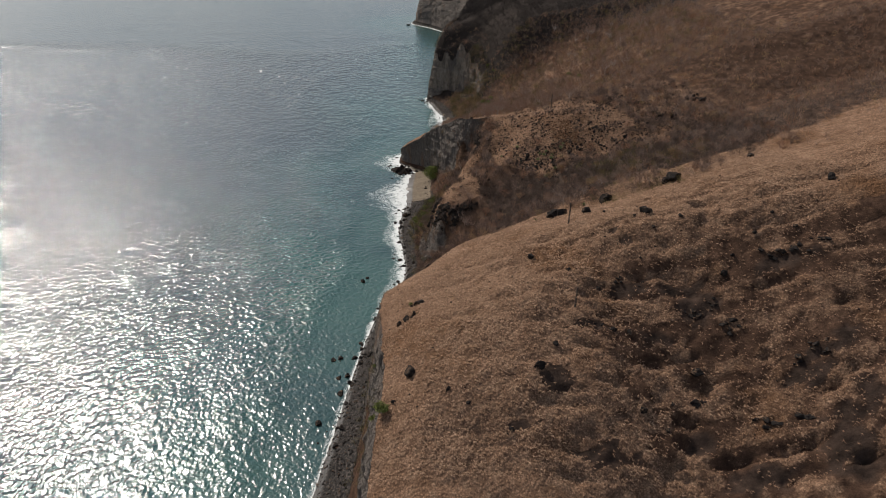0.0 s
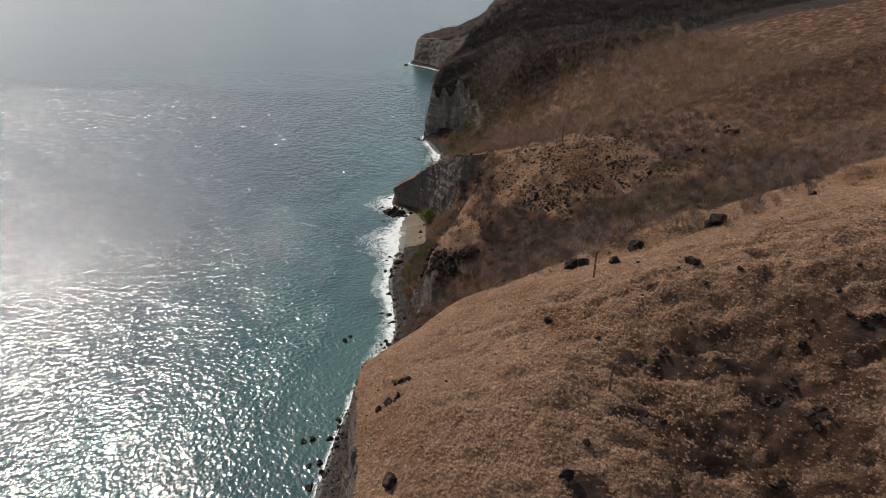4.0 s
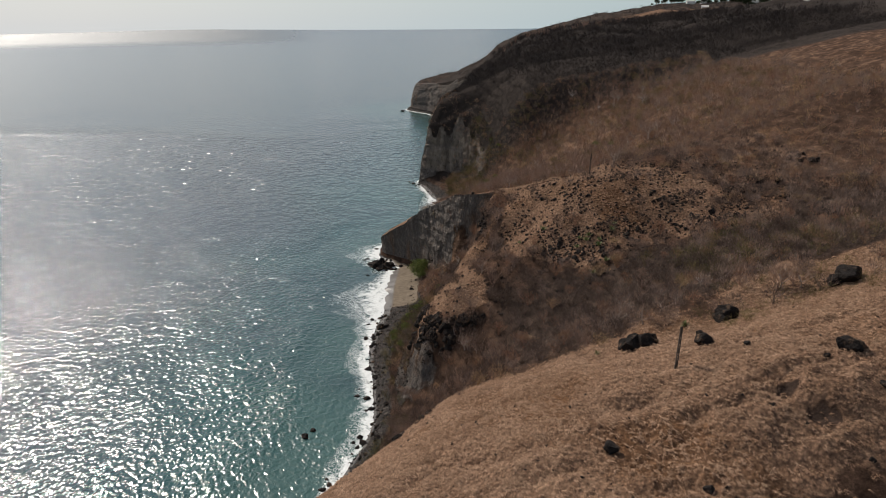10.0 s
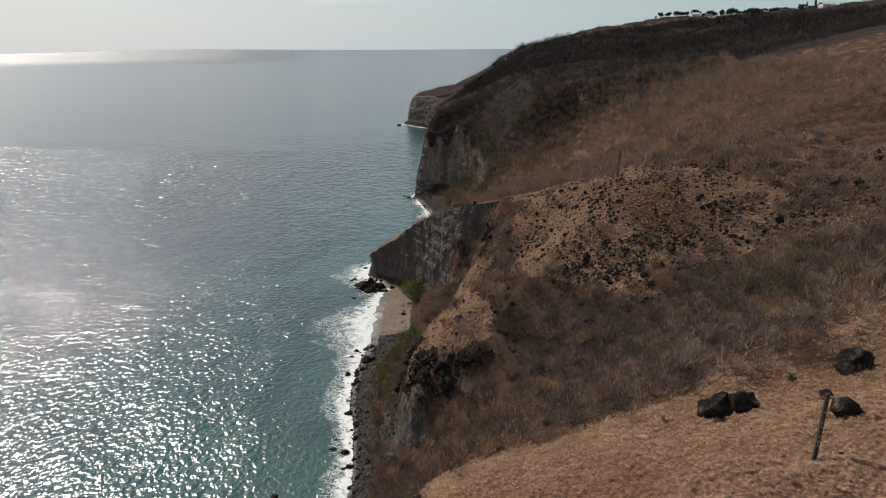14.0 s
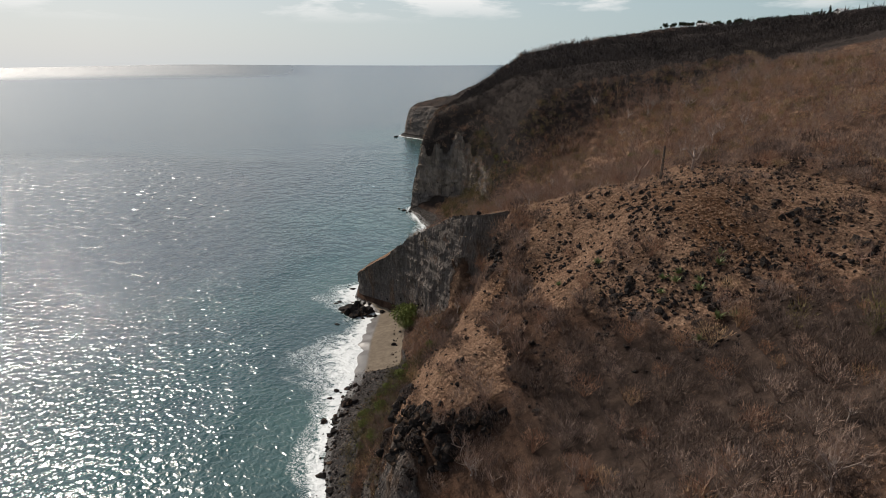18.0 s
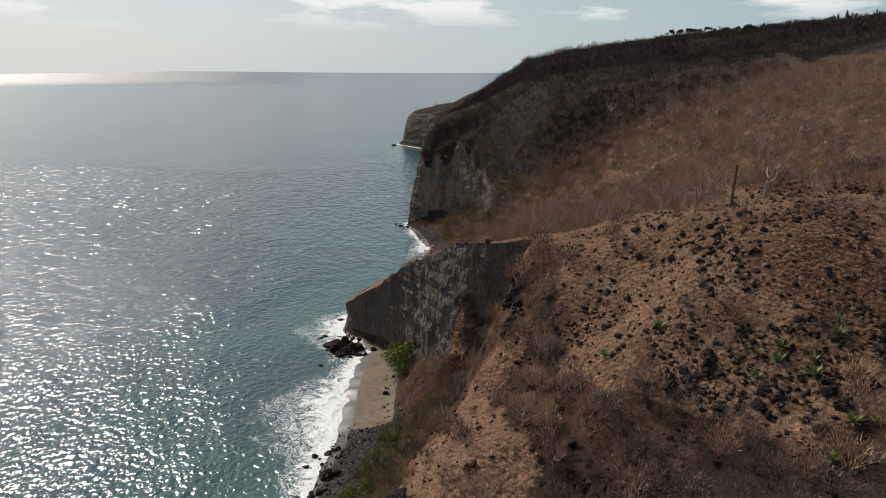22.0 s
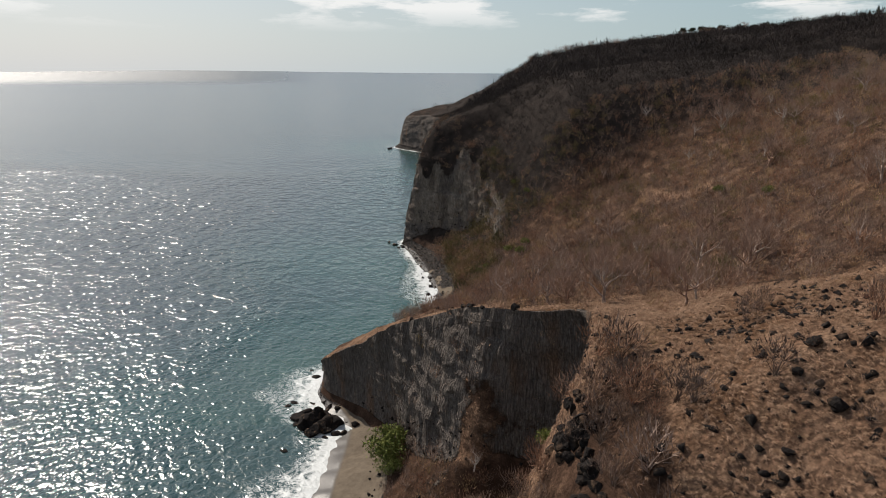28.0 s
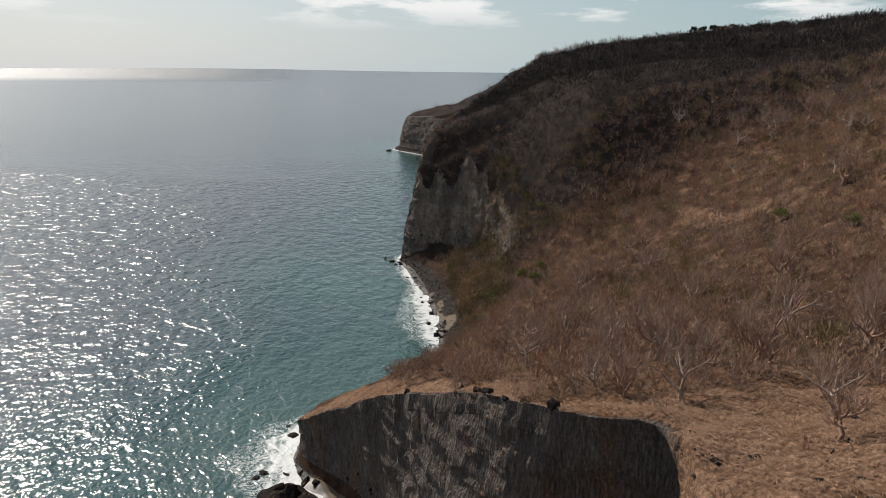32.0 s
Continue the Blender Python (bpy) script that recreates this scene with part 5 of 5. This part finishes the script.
BEARINGS = [(21.0, 0, 0.6), (22.1, 0, 0.9), (23.2, 0, 0.8), (24.3, 0, 0.55), (25.2, 0, 0.7), (26.6, 0, 1.25), (27.3, 0, 0.7), (28.1, 0, 0.6), (29.0, 1, 1.35), (29.8, 0, 0.5), (31.0, 0, 0.9), (31.8, 0, 0.5), (32.4, 0, 0.7),
            (33.0, 0, 0.55), (34.2, 2, 1.0), (34.6, 0, 0.7), (33.7, 2, 0.8), (20.3, 0, 0.5), (22.7, 0, 0.6), (25.8, 0, 0.6), (30.3, 0, 0.6)]
BEARINGS += [(20.5 + 14.0 * k / 46 + rnd.uniform(-0.15, 0.15), rnd.choice((0, 0, 1)), rnd.uniform(0.5, 1.15)) for k in range(46)]
for deg, kind, s in BEARINGS:
    x, y = ridge_place(radians(deg))
    plant((TOP_TREE, ROUND_TREE, CYPRESS)[kind], x, y, s, rnd.uniform(0, 360), "trees along the ridge")
for m in (BUSH, BEACH_TREE, TOP_TREE, ROUND_TREE, CYPRESS):
    for o in (*m.children_recursive, m):
        bpy.data.objects.remove(o)


# ---- agaves and a candelabra cactus ----
def agave(seed):
    rnd = random.Random(seed)
    root = new("agave")
    for k in range(22):
        q, rise = math.tau * k * 0.381966, rnd.uniform(0.35, 1.25)
        out = Vector((math.cos(q) * math.cos(rise), math.sin(q) * math.cos(rise), math.sin(rise)))
        side = Vector((-math.sin(q), math.cos(q), 0))
        long = rnd.uniform(0.9, 1.3)
        bm = bmesh.new()
        rows = []
        for s, w in ((0.0, 0.05), (0.35, 0.085), (0.7, 0.06), (1.0, 0.006)):
            c = out * long * s + Vector((0, 0, 0.12 - 0.18 * s * s))
            rows.append([bm.verts.new(c - side * w), bm.verts.new(c - Vector((0, 0, w * 0.7))), bm.verts.new(c + side * w)])
        for a, b in zip(rows, rows[1:]):
            bm.faces.new((a[0], a[1], b[1], b[0]))
            bm.faces.new((a[1], a[2], b[2], b[1]))
            bm.faces.new((a[2], a[0], b[0], b[2]))
        part("leaf", bm, M_AGAVE, root)
    return tagged(root, "green rosette agave with stiff pointed leaves among stones", "agave")


AGAVE = agave(3)
for x, y, s in ((81.2, -135.0, 1.7), (74.4, -134.6, 1.4), (77.2, -146.0, 1.5), (72.9, -149.7, 1.4), (79.5, -146.9, 1.3), (62.4, -124.3, 1.5), (55.0, -123.8, 1.1), (71.8, -134.1, 1.2), (73.5, -135.9, 1.5), (70.7, -137.0, 1.1), (76.6, -138.9, 1.7), (78.1, -204.9, 1.2), (60.1, -208.5, 0.8), (82.4, -132.6, 1.2), (77.1, -137.3, 1.2)):
    plant(AGAVE, x, y, s, rnd.uniform(0, 360), "agaves on the hillside", 0.05)
for o in (*AGAVE.children_recursive, AGAVE):
    bpy.data.objects.remove(o)

cactus = new("candelabra_cactus")
for k in range(7):
    bm = bmesh.new()
    q = math.tau * k / 7
    a, b = Vector((math.cos(q) * 0.12, math.sin(q) * 0.12, -0.2)), Vector((math.cos(q) * 0.75, math.sin(q) * 0.75, 0.9))
    tube(bm, [a, b, b + Vector((0.02, 0, 1.2)), b + Vector((0.05, 0.03, rnd.uniform(2.0, 2.9)))], [0.1, 0.13, 0.13, 0.09], 8)
    part("arm", bm, M_CACTUS, cactus)
cactus.location = (67.1, -26.3, standing(67.1, -26.3))
tagged(cactus, "grey-green candelabra cactus with upright arms in bare scrub", "cactus")

# ---- rocks ----
ROCKS = [rock_mesh("boulder", 7 + k) for k in range(8)]
SMALL = [rock_mesh("stone", 27 + k, 2) for k in range(8)]


def boulder(x, y, size, label, group="", sink=0.3, squat=1.0, name="boulder", z=None):
    ob = new(name, rnd.choice(ROCKS if size > 1.1 else SMALL))
    s = size * rnd.uniform(0.9, 1.1)
    ob.matrix_world = pose(x, y, (float(height([x], [y])[0]) if z is None else z) + s * (0.75 * squat - sink - 0.2), rnd.uniform(-12, 12), rnd.uniform(-12, 12), rnd.uniform(0, 360)) @ Matrix.Diagonal((s * rnd.uniform(0.85, 1.2), s, s * squat * rnd.uniform(0.85, 1.15), 1))
    return tagged(ob, label, "boulder", group)


def crag(cx, cy, rx, ry, count, small, large, label):
    """Jagged blocks standing out of a steep flank."""
    root = new("rock_ledge")
    root.location = (cx, cy, standing(cx, cy))
    for k in range(count):
        x, y, s = cx + rnd.gauss(0, 0.5) * rx, cy + rnd.gauss(0, 0.5) * ry, rnd.uniform(small, large)
        ob = new("block", rnd.choice(ROCKS if s > 1.2 else SMALL))
        ob.parent = root
        ob.matrix_basis = pose(x - cx, y - cy, standing(x, y, -0.1 * s) - root.location.z, rnd.uniform(-25, 25), rnd.uniform(-25, 25), rnd.uniform(0, 360)) @ Matrix.Diagonal((s, s * rnd.uniform(0.7, 1.1), s * rnd.uniform(0.8, 1.4), 1))
    return tagged(root, label, "outcrop", "black crags")


HILL_ROCKS = [(16.7, -282.0, 2.3), (53.9, -243.6, 1.6), (47.2, -253.4, 0.7), (63.9, -253.7, 1.0), (28.7, -258.3, 0.5), (12.8, -289.3, 1.0), (27.4, -290.7, 0.9), (32.4, -294.5, 0.8), (51.7, -285.9, 1.8), (56.9, -278.9, 1.1), (43.1, -301.1, 1.0),
              (77.8, -213.4, 1.2), (99.3, -242.5, 1.0), (91.4, -243.3, 0.9), (124.7, -247.3, 1.0), (118.3, -251.9, 0.9), (118.8, -256.9, 1.0), (111.0, -256.4, 0.9), (108.0, -259.8, 1.4), (85.9, -251.3, 0.7), (94.9, -283.3, 2.2),
              (84.5, -296.3, 1.1), (78.3, -293.3, 1.4), (87.1, -236.2, 0.8), (129.3, -253.1, 1.0), (80.1, -226.3, 0.8), (145.0, -238.6, 1.9), (136.1, -203.1, 1.8)]
for x, y, s in HILL_ROCKS:
    boulder(x, y, s, "large black basalt boulder half sunk in dry grass" if s > 1.3 else "black basalt rock half sunk in dry grass", "boulders on the near hill")
crag(67.4, -210.0, 2.8, 1.0, 12, 1.6, 2.9, "big jagged outcrop of black basalt on the grassy brow")
for x, y, s in ((85.7, -205.8, 2.5), (84.5, -206.3, 1.6), (75.6, -220.7, 1.6), (109.9, -203.7, 2.6), (107.6, -203.7, 1.8), (90.7, -235.6, 2.1)):
    boulder(x, y, 1.25 * s, "big jagged black boulder on the grassy brow", "boulders on the brow", 0.2)


def ledge(cx, cy, wide, count, label):
    """A broken outcrop of single blocks."""
    root = new("rock_ledge")
    root.location = (cx, cy, standing(cx, cy))
    for k in range(count):
        x, y, s = cx + rnd.uniform(-wide, wide), cy + rnd.gauss(0, 1.0), rnd.uniform(0.5, 1.3)
        ob = new("block", rnd.choice(SMALL))
        ob.parent = root
        ob.matrix_basis = pose(x - cx, y - cy, standing(x, y, -0.2 * s) - root.location.z, rnd.uniform(-15, 15), rnd.uniform(-15, 15), rnd.uniform(0, 360)) @ Matrix.Diagonal((s * 1.3, s, s * 0.8, 1))
    return tagged(root, label, "outcrop", "broken ledges")


for cx, cy, wide, count in ((127.4, -258.8, 9, 14), (101.2, -267.3, 6, 12), (104.8, -272.9, 4, 7), (122.7, -285.8, 5, 9), (78.8, -258.3, 7, 7), (112.2, -298.1, 8, 9), (73.6, -272.2, 6, 5), (90.6, -289.4, 6, 5)):
    ledge(cx, cy, wide, count, "dark broken rock ledge breaking through dry grass")
for cx, cy, rx, ry, count, small, large in ((22.0, -129.4, 3, 1.8, 16, 0.9, 2.3), (27.0, -141.0, 4, 1.8, 18, 0.9, 2.4), (31.2, -144.9, 4, 1.5, 14, 0.8, 2.0), (37.0, -146.2, 3, 1.5, 8, 0.6, 1.3), (45.2, -97.7, 2, 4, 12, 0.7, 1.7), (44.6, -91.6, 2, 4, 11, 0.7, 1.6), (44.3, -104.1, 2, 3, 9, 0.6, 1.4),
                                            (50.4, -61.3, 3, 3, 6, 0.6, 1.2), (46.0, -92.2, 2, 4, 9, 0.7, 1.5), (37.4, -96.7, 4, 4, 6, 0.5, 1.2), (133.3, -121.9, 6, 3, 12, 1.0, 2.2), (122.1, -107.6, 3, 2, 7, 0.7, 1.6), (99.1, -127.2, 4, 4, 10, 0.6, 1.4),
                                            (151.4, -107.2, 5, 3, 8, 0.9, 1.8), (65.0, -132.9, 3, 2, 8, 0.6, 1.4), (60.9, -133.1, 3, 2, 6, 0.6, 1.3), (65.4, -140.3, 1.5, 1, 4, 0.7, 1.4), (70.7, -139.5, 2, 1.5, 5, 0.7, 1.3), (79.1, -141.2, 4, 2, 10, 0.7, 1.7),
                                            (70.9, -131.0, 2, 2, 6, 0.5, 1.1), (86.4, -138.6, 4, 3, 8, 0.6, 1.5), (105.1, -137.5, 6, 3, 8, 0.6, 1.5), (115.2, -144.2, 6, 4, 7, 0.6, 1.5), (93.5, -120.7, 5, 4, 7, 0.5, 1.2), (16.0, -254.9, 3, 6, 8, 0.7, 1.6),
                                            (10.2, -204.3, 3, 8, 9, 0.7, 1.6), (20.4, -201.9, 4, 4, 8, 0.7, 1.5), (25.0, -200.5, 4, 3, 6, 0.6, 1.2)):
    crag(cx, cy, rx, ry, count, small, large, "black crag of jagged basalt on a dry flank")
for cx, cy, rx, ry, count, small, large in ((35.3, -146.2, 4, 1.2, 16, 1.0, 2.2), (31.5, -147.6, 3, 1.2, 14, 1.0, 2.2), (28.5, -143.5, 3, 1.5, 12, 0.9, 2.0), (25.2, -136.5, 2, 3, 14, 0.9, 2.0), (24.5, -129, 2, 3, 10, 0.8, 1.8), (35.2, -134.3, 1, 1, 3, 0.7, 1.2), (40.5, -148, 3, 1.2, 8, 0.7, 1.5)):
    crag(cx, cy, rx, ry, count, small, large, "dark rock face breaking out under a grassy knoll")
rng = np.random.default_rng(47)
STONY = 0.25 + smooth(-0.1, 0.5, fbm(GX / 8, GY / 8, 0, 3, 113))
p, _, _ = sample_land(rng, 290, lambda r: ((GRASS + 0.1) * STONY * (0.15 + smooth(-78, -100, GY)))[r], (46, 130, -152, -66))
for x, y, z in p:
    boulder(float(x), float(y), float(0.3 + 0.6 * rng.random() ** 1.8), "black basalt stone on the stony hillside", "stones on the stony hill", 0.42)
for x, y, s in ((64.3, -107.3, 1.0), (58.0, -105.0, 0.8), (67.7, -112.6, 0.95), (63.0, -102.8, 0.7), (59.7, -108.7, 0.7), (70.9, -107.4, 0.8), (73.8, -113.7, 0.9), (54.8, -110.3, 0.7), (79.8, -116.2, 0.9), (56.1, -97.6, 0.8), (65.5, -100.5, 0.9)):
    boulder(x, y, s, "squat black boulder on the stony hillside", "boulders on the stony hill", 0.25)
for x, y, s in ((48.1, -86.9, 0.8), (50.5, -78.9, 0.6), (47.6, -55.1, 0.6), (38.4, -45.5, 0.7), (30.4, -8.2, 0.6), (56.7, -56.4, 0.9), (35.2, -38.4, 1.1), (36.5, -40.6, 1.2), (43.6, -50.2, 1.3), (40.6, -46.0, 0.7), (33.2, -33.0, 0.8), (24.5, -20.5, 1.0), (45.6, -52.2, 0.5)):
    boulder(x, y, s, "black rock on the brow of the cliff", "rocks on the cliff brow", 0.3)

# rocks in the surf and along the shingle
SURF_ROCKS = [(0.4, 8.3, 1.2),  (-7.7, -13.0, 1.0), (15.5, -36.6, 1.4), (8.6, -1.2, 1.4), (2.8, 6.6, 1.2), (0.4, -126.8, 1.3), (4.5, -135.6, 1.0), (-12.8, -150.0, 2.0), (10.1, -155.0, 1.6),
              (6.3, -134.8, 1.5), (4.3, -74.9, 2.2), (3.7, -81.5, 1.6), (1.7, -96.2, 0.8), (5.6, -111.4, 0.9), (-18.3, -212.3, 1.8), (-10.9, -146.7, 1.2), (-1.6, -70.3, 1.3), (2.1, -84.1, 1.4), (0.6, -122.4, 0.9), (6.9, -131.9, 1.1), (-2.8, -170.0, 0.8),
              (-15.5, -211.1, 1.8), (8.3, 186.5, 2.2), (10.2, 180.6, 1.5), (4.4, 192.2, 1.3), (-24.6, 636.4, 4.0)]
for x, y, s in SURF_ROCKS:
    boulder(x, y, s, "wet black rock standing in the surf", "rocks in the surf", 0.3, 0.8, "sea_rock", max(-0.2, float(height([x], [y])[0])))
for x, y, s, q in ((-3.0, 1.0, 5.2, 0.75), (1.4, -1.4, 4.4, 0.7), (-6.6, 3.0, 3.8, 0.65), (-1.2, -3.4, 3.2, 0.8), (-5.2, -1.8, 3.0, 0.8), (3.6, 0.2, 2.8, 0.75), (-0.6, 3.4, 3.2, 0.85), (-2.6, -5.0, 2.3, 0.7), (-5.6, 5.4, 2.4, 0.7), (1.4, -4.4, 2.0, 0.8), (-1.6, 1.2, 2.8, 1.3)):
    boulder(x, y, s, "large ledge of black wave-washed rock beside the beach", "ledges by the beach", 0.35, q, "sea_rock", 0.3)
for x, y, s, q in ((-9.0, 31.5, 3.2, 0.35), (-7.0, 28.0, 3.2, 0.4), (-12.0, 34.5, 2.4, 0.3), (-10.4, 11.6, 2.3, 0.4), (-6.4, 11.2, 2.2, 0.35), (-11.8, 9.8, 1.6, 0.4), (2.4, 14.0, 1.9, 0.9), (5.2, 10.6, 1.5, 0.8), (-1.6, 18.0, 1.4, 0.6)):
    boulder(x, y, s, "low wave-washed black reef off the spur's tip", "reefs off the spur", 0.35, q, "sea_rock", 0.2)
for k in range(20):
    y = rnd.uniform(-58, -2)
    boulder(float(shoreline(np.array([y]))[0]) + rnd.gauss(12.5, 1.0), y, 0.25 + 0.6 * rnd.random() ** 2, "dark stone fallen at the back of the beach", "stones at the back of the beach", 0.35)
for k in range(22):
    q, d = rnd.uniform(0, math.tau), rnd.uniform(4, 11)
    boulder(1 + math.cos(q) * d, 2 + math.sin(q) * d, 0.5 + 1.3 * rnd.random() ** 2, "wet black rock beside the ledges", "rocks by the ledges", 0.35, 0.7, "sea_rock", 0.0)
for k in range(190):
    y = rnd.uniform(-262, -62) if k < 150 else rnd.uniform(60, 188)
    x = float(shoreline(np.array([y]))[0]) + rnd.gauss(0.5, 2.4)
    boulder(x, y, 0.35 + 1.4 * rnd.random() ** 2.2, "dark rounded shore rock at the water's edge", "rocks along the shore", 0.3, 0.85, "sea_rock", max(-0.2, float(height([x], [y])[0])))


def stones(name, rng, p, size, label, category):
    """Many small stones as one heap: each a lopsided eight-sided block."""
    unit = np.array([(1, 0, 0), (-1, 0, 0), (0, 1, 0), (0, -1, 0), (0, 0, 1), (0, 0, -1)], float)
    face = np.array([(0, 2, 4), (2, 1, 4), (1, 3, 4), (3, 0, 4), (2, 0, 5), (1, 2, 5), (3, 1, 5), (0, 3, 5)])
    n = len(p)
    q = rng.uniform(0, math.tau, n)
    s = size(n)
    v = unit[None] * (s[:, None, None] * rng.uniform(0.6, 1.3, (n, 6, 1))) * np.array([1, 1, 0.7])
    v = v + rng.normal(size=(n, 6, 3)) * 0.22 * s[:, None, None]
    c, d = np.cos(q)[:, None], np.sin(q)[:, None]
    v = np.stack([v[..., 0] * c - v[..., 1] * d, v[..., 0] * d + v[..., 1] * c, v[..., 2]], -1) + p[:, None]
    f = (face[None] + 6 * np.arange(n)[:, None, None]).reshape(-1, 3)
    return tagged(new(name, soup(name, v.reshape(-1, 3), f, M_ROCK)), label, category, kind="stuff")


p, _, _ = sample_land(rng, 9000, lambda r: (PEBBLE * (UU > -1.2))[r], (-20, 60, -300, 190))
stones("shingle", rng, p, lambda n: 0.12 + 0.45 * rng.random(n) ** 3, "dark grey shingle and cobbles along the waterline", "shingle")
p, _, _ = sample_land(rng, 500, lambda r: GRASS[r], (8, 140, -305, -195))
stones("small_stones", rng, p, lambda n: 0.12 + 0.35 * rng.random(n) ** 2, "small black stones in dry grass", "stones")
p, _, _ = sample_land(rng, 5200, lambda r: ((GRASS + 0.15) * STONY * (0.12 + smooth(-78, -100, GY)))[r], (46, 140, -154, -66))
stones("rubble", rng, p, lambda n: 0.2 + 0.5 * rng.random(n) ** 2, "black stone rubble in dry grass", "stones")
p, _, _ = sample_land(rng, 420, lambda r: (0.2 + STONY)[r], (23, 50, -150, -108))
stones("rubble", rng, p, lambda n: 0.2 + 0.6 * rng.random(n) ** 2, "black stones strewn over a grassy knoll", "stones")
p, _, _ = sample_land(rng, 700, lambda r: (ROCK * smooth(3.4, 2.8, UU) * (UU > 1))[r], (10, 70, -140, 190))
stones("rubble", rng, p, lambda n: 0.15 + 0.5 * rng.random(n) ** 2, "fallen rubble below the cliffs", "stones")

# ---- poles and far houses ----
def utility_pole(x, y, tall, lean, slots):
    """A tapered concrete pole of two rails, with webs between the open slots."""
    root = new("utility_pole")
    for side in (-1, 1):
        bm = bmesh.new()
        block(bm, *sorted((side * 0.24, side * 0.11)), -0.12, 0.12, -0.5, tall, 0.82)
        part("rail", bm, M_POLE, root)
    low = -0.5
    for s in (*slots, None):
        top = tall - 0.004 if s is None else s - 0.23
        bm = bmesh.new()
        block(bm, -0.112, 0.112, -0.085, 0.085, low, top, 0.9)
        part("web", bm, M_POLE, root)
        low = (s or 0) + 0.1
    for z in (tall - 0.25, tall - 0.6):
        bm = bmesh.new()
        tube(bm, [Vector((-0.3, 0, z)), Vector((0.3, 0, z))], [0.02, 0.02], 6)
        part("bolt", bm, M_POLE, root)
    root.matrix_world = pose(x, y, standing(x, y, 0.0), lean[0], lean[1], 8)
    return tagged(root, "weathered slotted utility pole with no wires on a dry slope", "pole", "utility poles")


utility_pole(68.3, -227.5, 7.5, (0, 1.5), (1.7, 2.15, 2.7, 3.9, 4.35, 5.5))
utility_pole(63.9, -267.0, 6.6, (0, 2), (1.5, 2.0, 2.5, 3.4, 3.9, 4.8))
utility_pole(81.0, -101.5, 7.6, (0, 2.5), (1.9, 3.1, 4.0, 5.2))
utility_pole(103.8, 150.8, 8.0, (0, 0), (2.0, 4.0, 5.5))


def house(x, y, wide, deep, tall, turn):
    root = new("house")
    bm = bmesh.new()
    w, d = wide / 2, deep / 2
    block(bm, -w, w, -d, d, -1.5, tall)
    part("wall", bm, M_WHITE, root)
    for side in (-1, 1):
        bm = bmesh.new()
        co = [(-w - 0.5, side * (d + 0.5), tall - 0.15), (w + 0.5, side * (d + 0.5), tall - 0.15), (w + 0.5, 0, tall + deep * 0.3), (-w - 0.5, 0, tall + deep * 0.3)]
        low = [bm.verts.new(c) for c in co]
        top = [bm.verts.new((c[0], c[1], c[2] + 0.18)) for c in co]
        for f in ((*low[::-1],), (*top,), *((low[i], low[(i + 1) % 4], top[(i + 1) % 4], top[i]) for i in range(4))):
            bm.faces.new(f)
        part("roof", bm, M_ROOF, root)
    for k in range(3):
        bm = bmesh.new()
        c = -w + wide * (k + 0.5) / 3
        if k == 1:
            block(bm, c - 0.5, c + 0.5, -d - 0.04, -d + 0.02, 0.0, 2.1)
            part("door", bm, M_DOOR, root)
        else:
            block(bm, c - 0.7, c + 0.7, -d - 0.04, -d + 0.02, 1.0, 2.2)
            window = part("window", bm, M_WHITE, root)
            bm = bmesh.new()
            block(bm, c - 0.6, c + 0.6, -d - 0.06, -d - 0.03, 1.1, 2.1)
            part("pane", bm, M_PANE, window)
    root.matrix_world = pose(x, y, standing(x, y, -0.4), 0, 0, turn)
    return tagged(root, "small white house with a pale gabled roof on the far ridge", "house", "houses on the ridge")


for deg, back, wide in ((22.9, -30, 13), (24.0, -25, 9), (29.9, 0, 12), (32.0, 0, 9), (32.9, -60, 11), (26.0, 10, 9)):
    x, y = ridge_place(radians(deg))
    house(x, y + back, wide, wide * 0.7, 3.4, rnd.uniform(-30, 30))
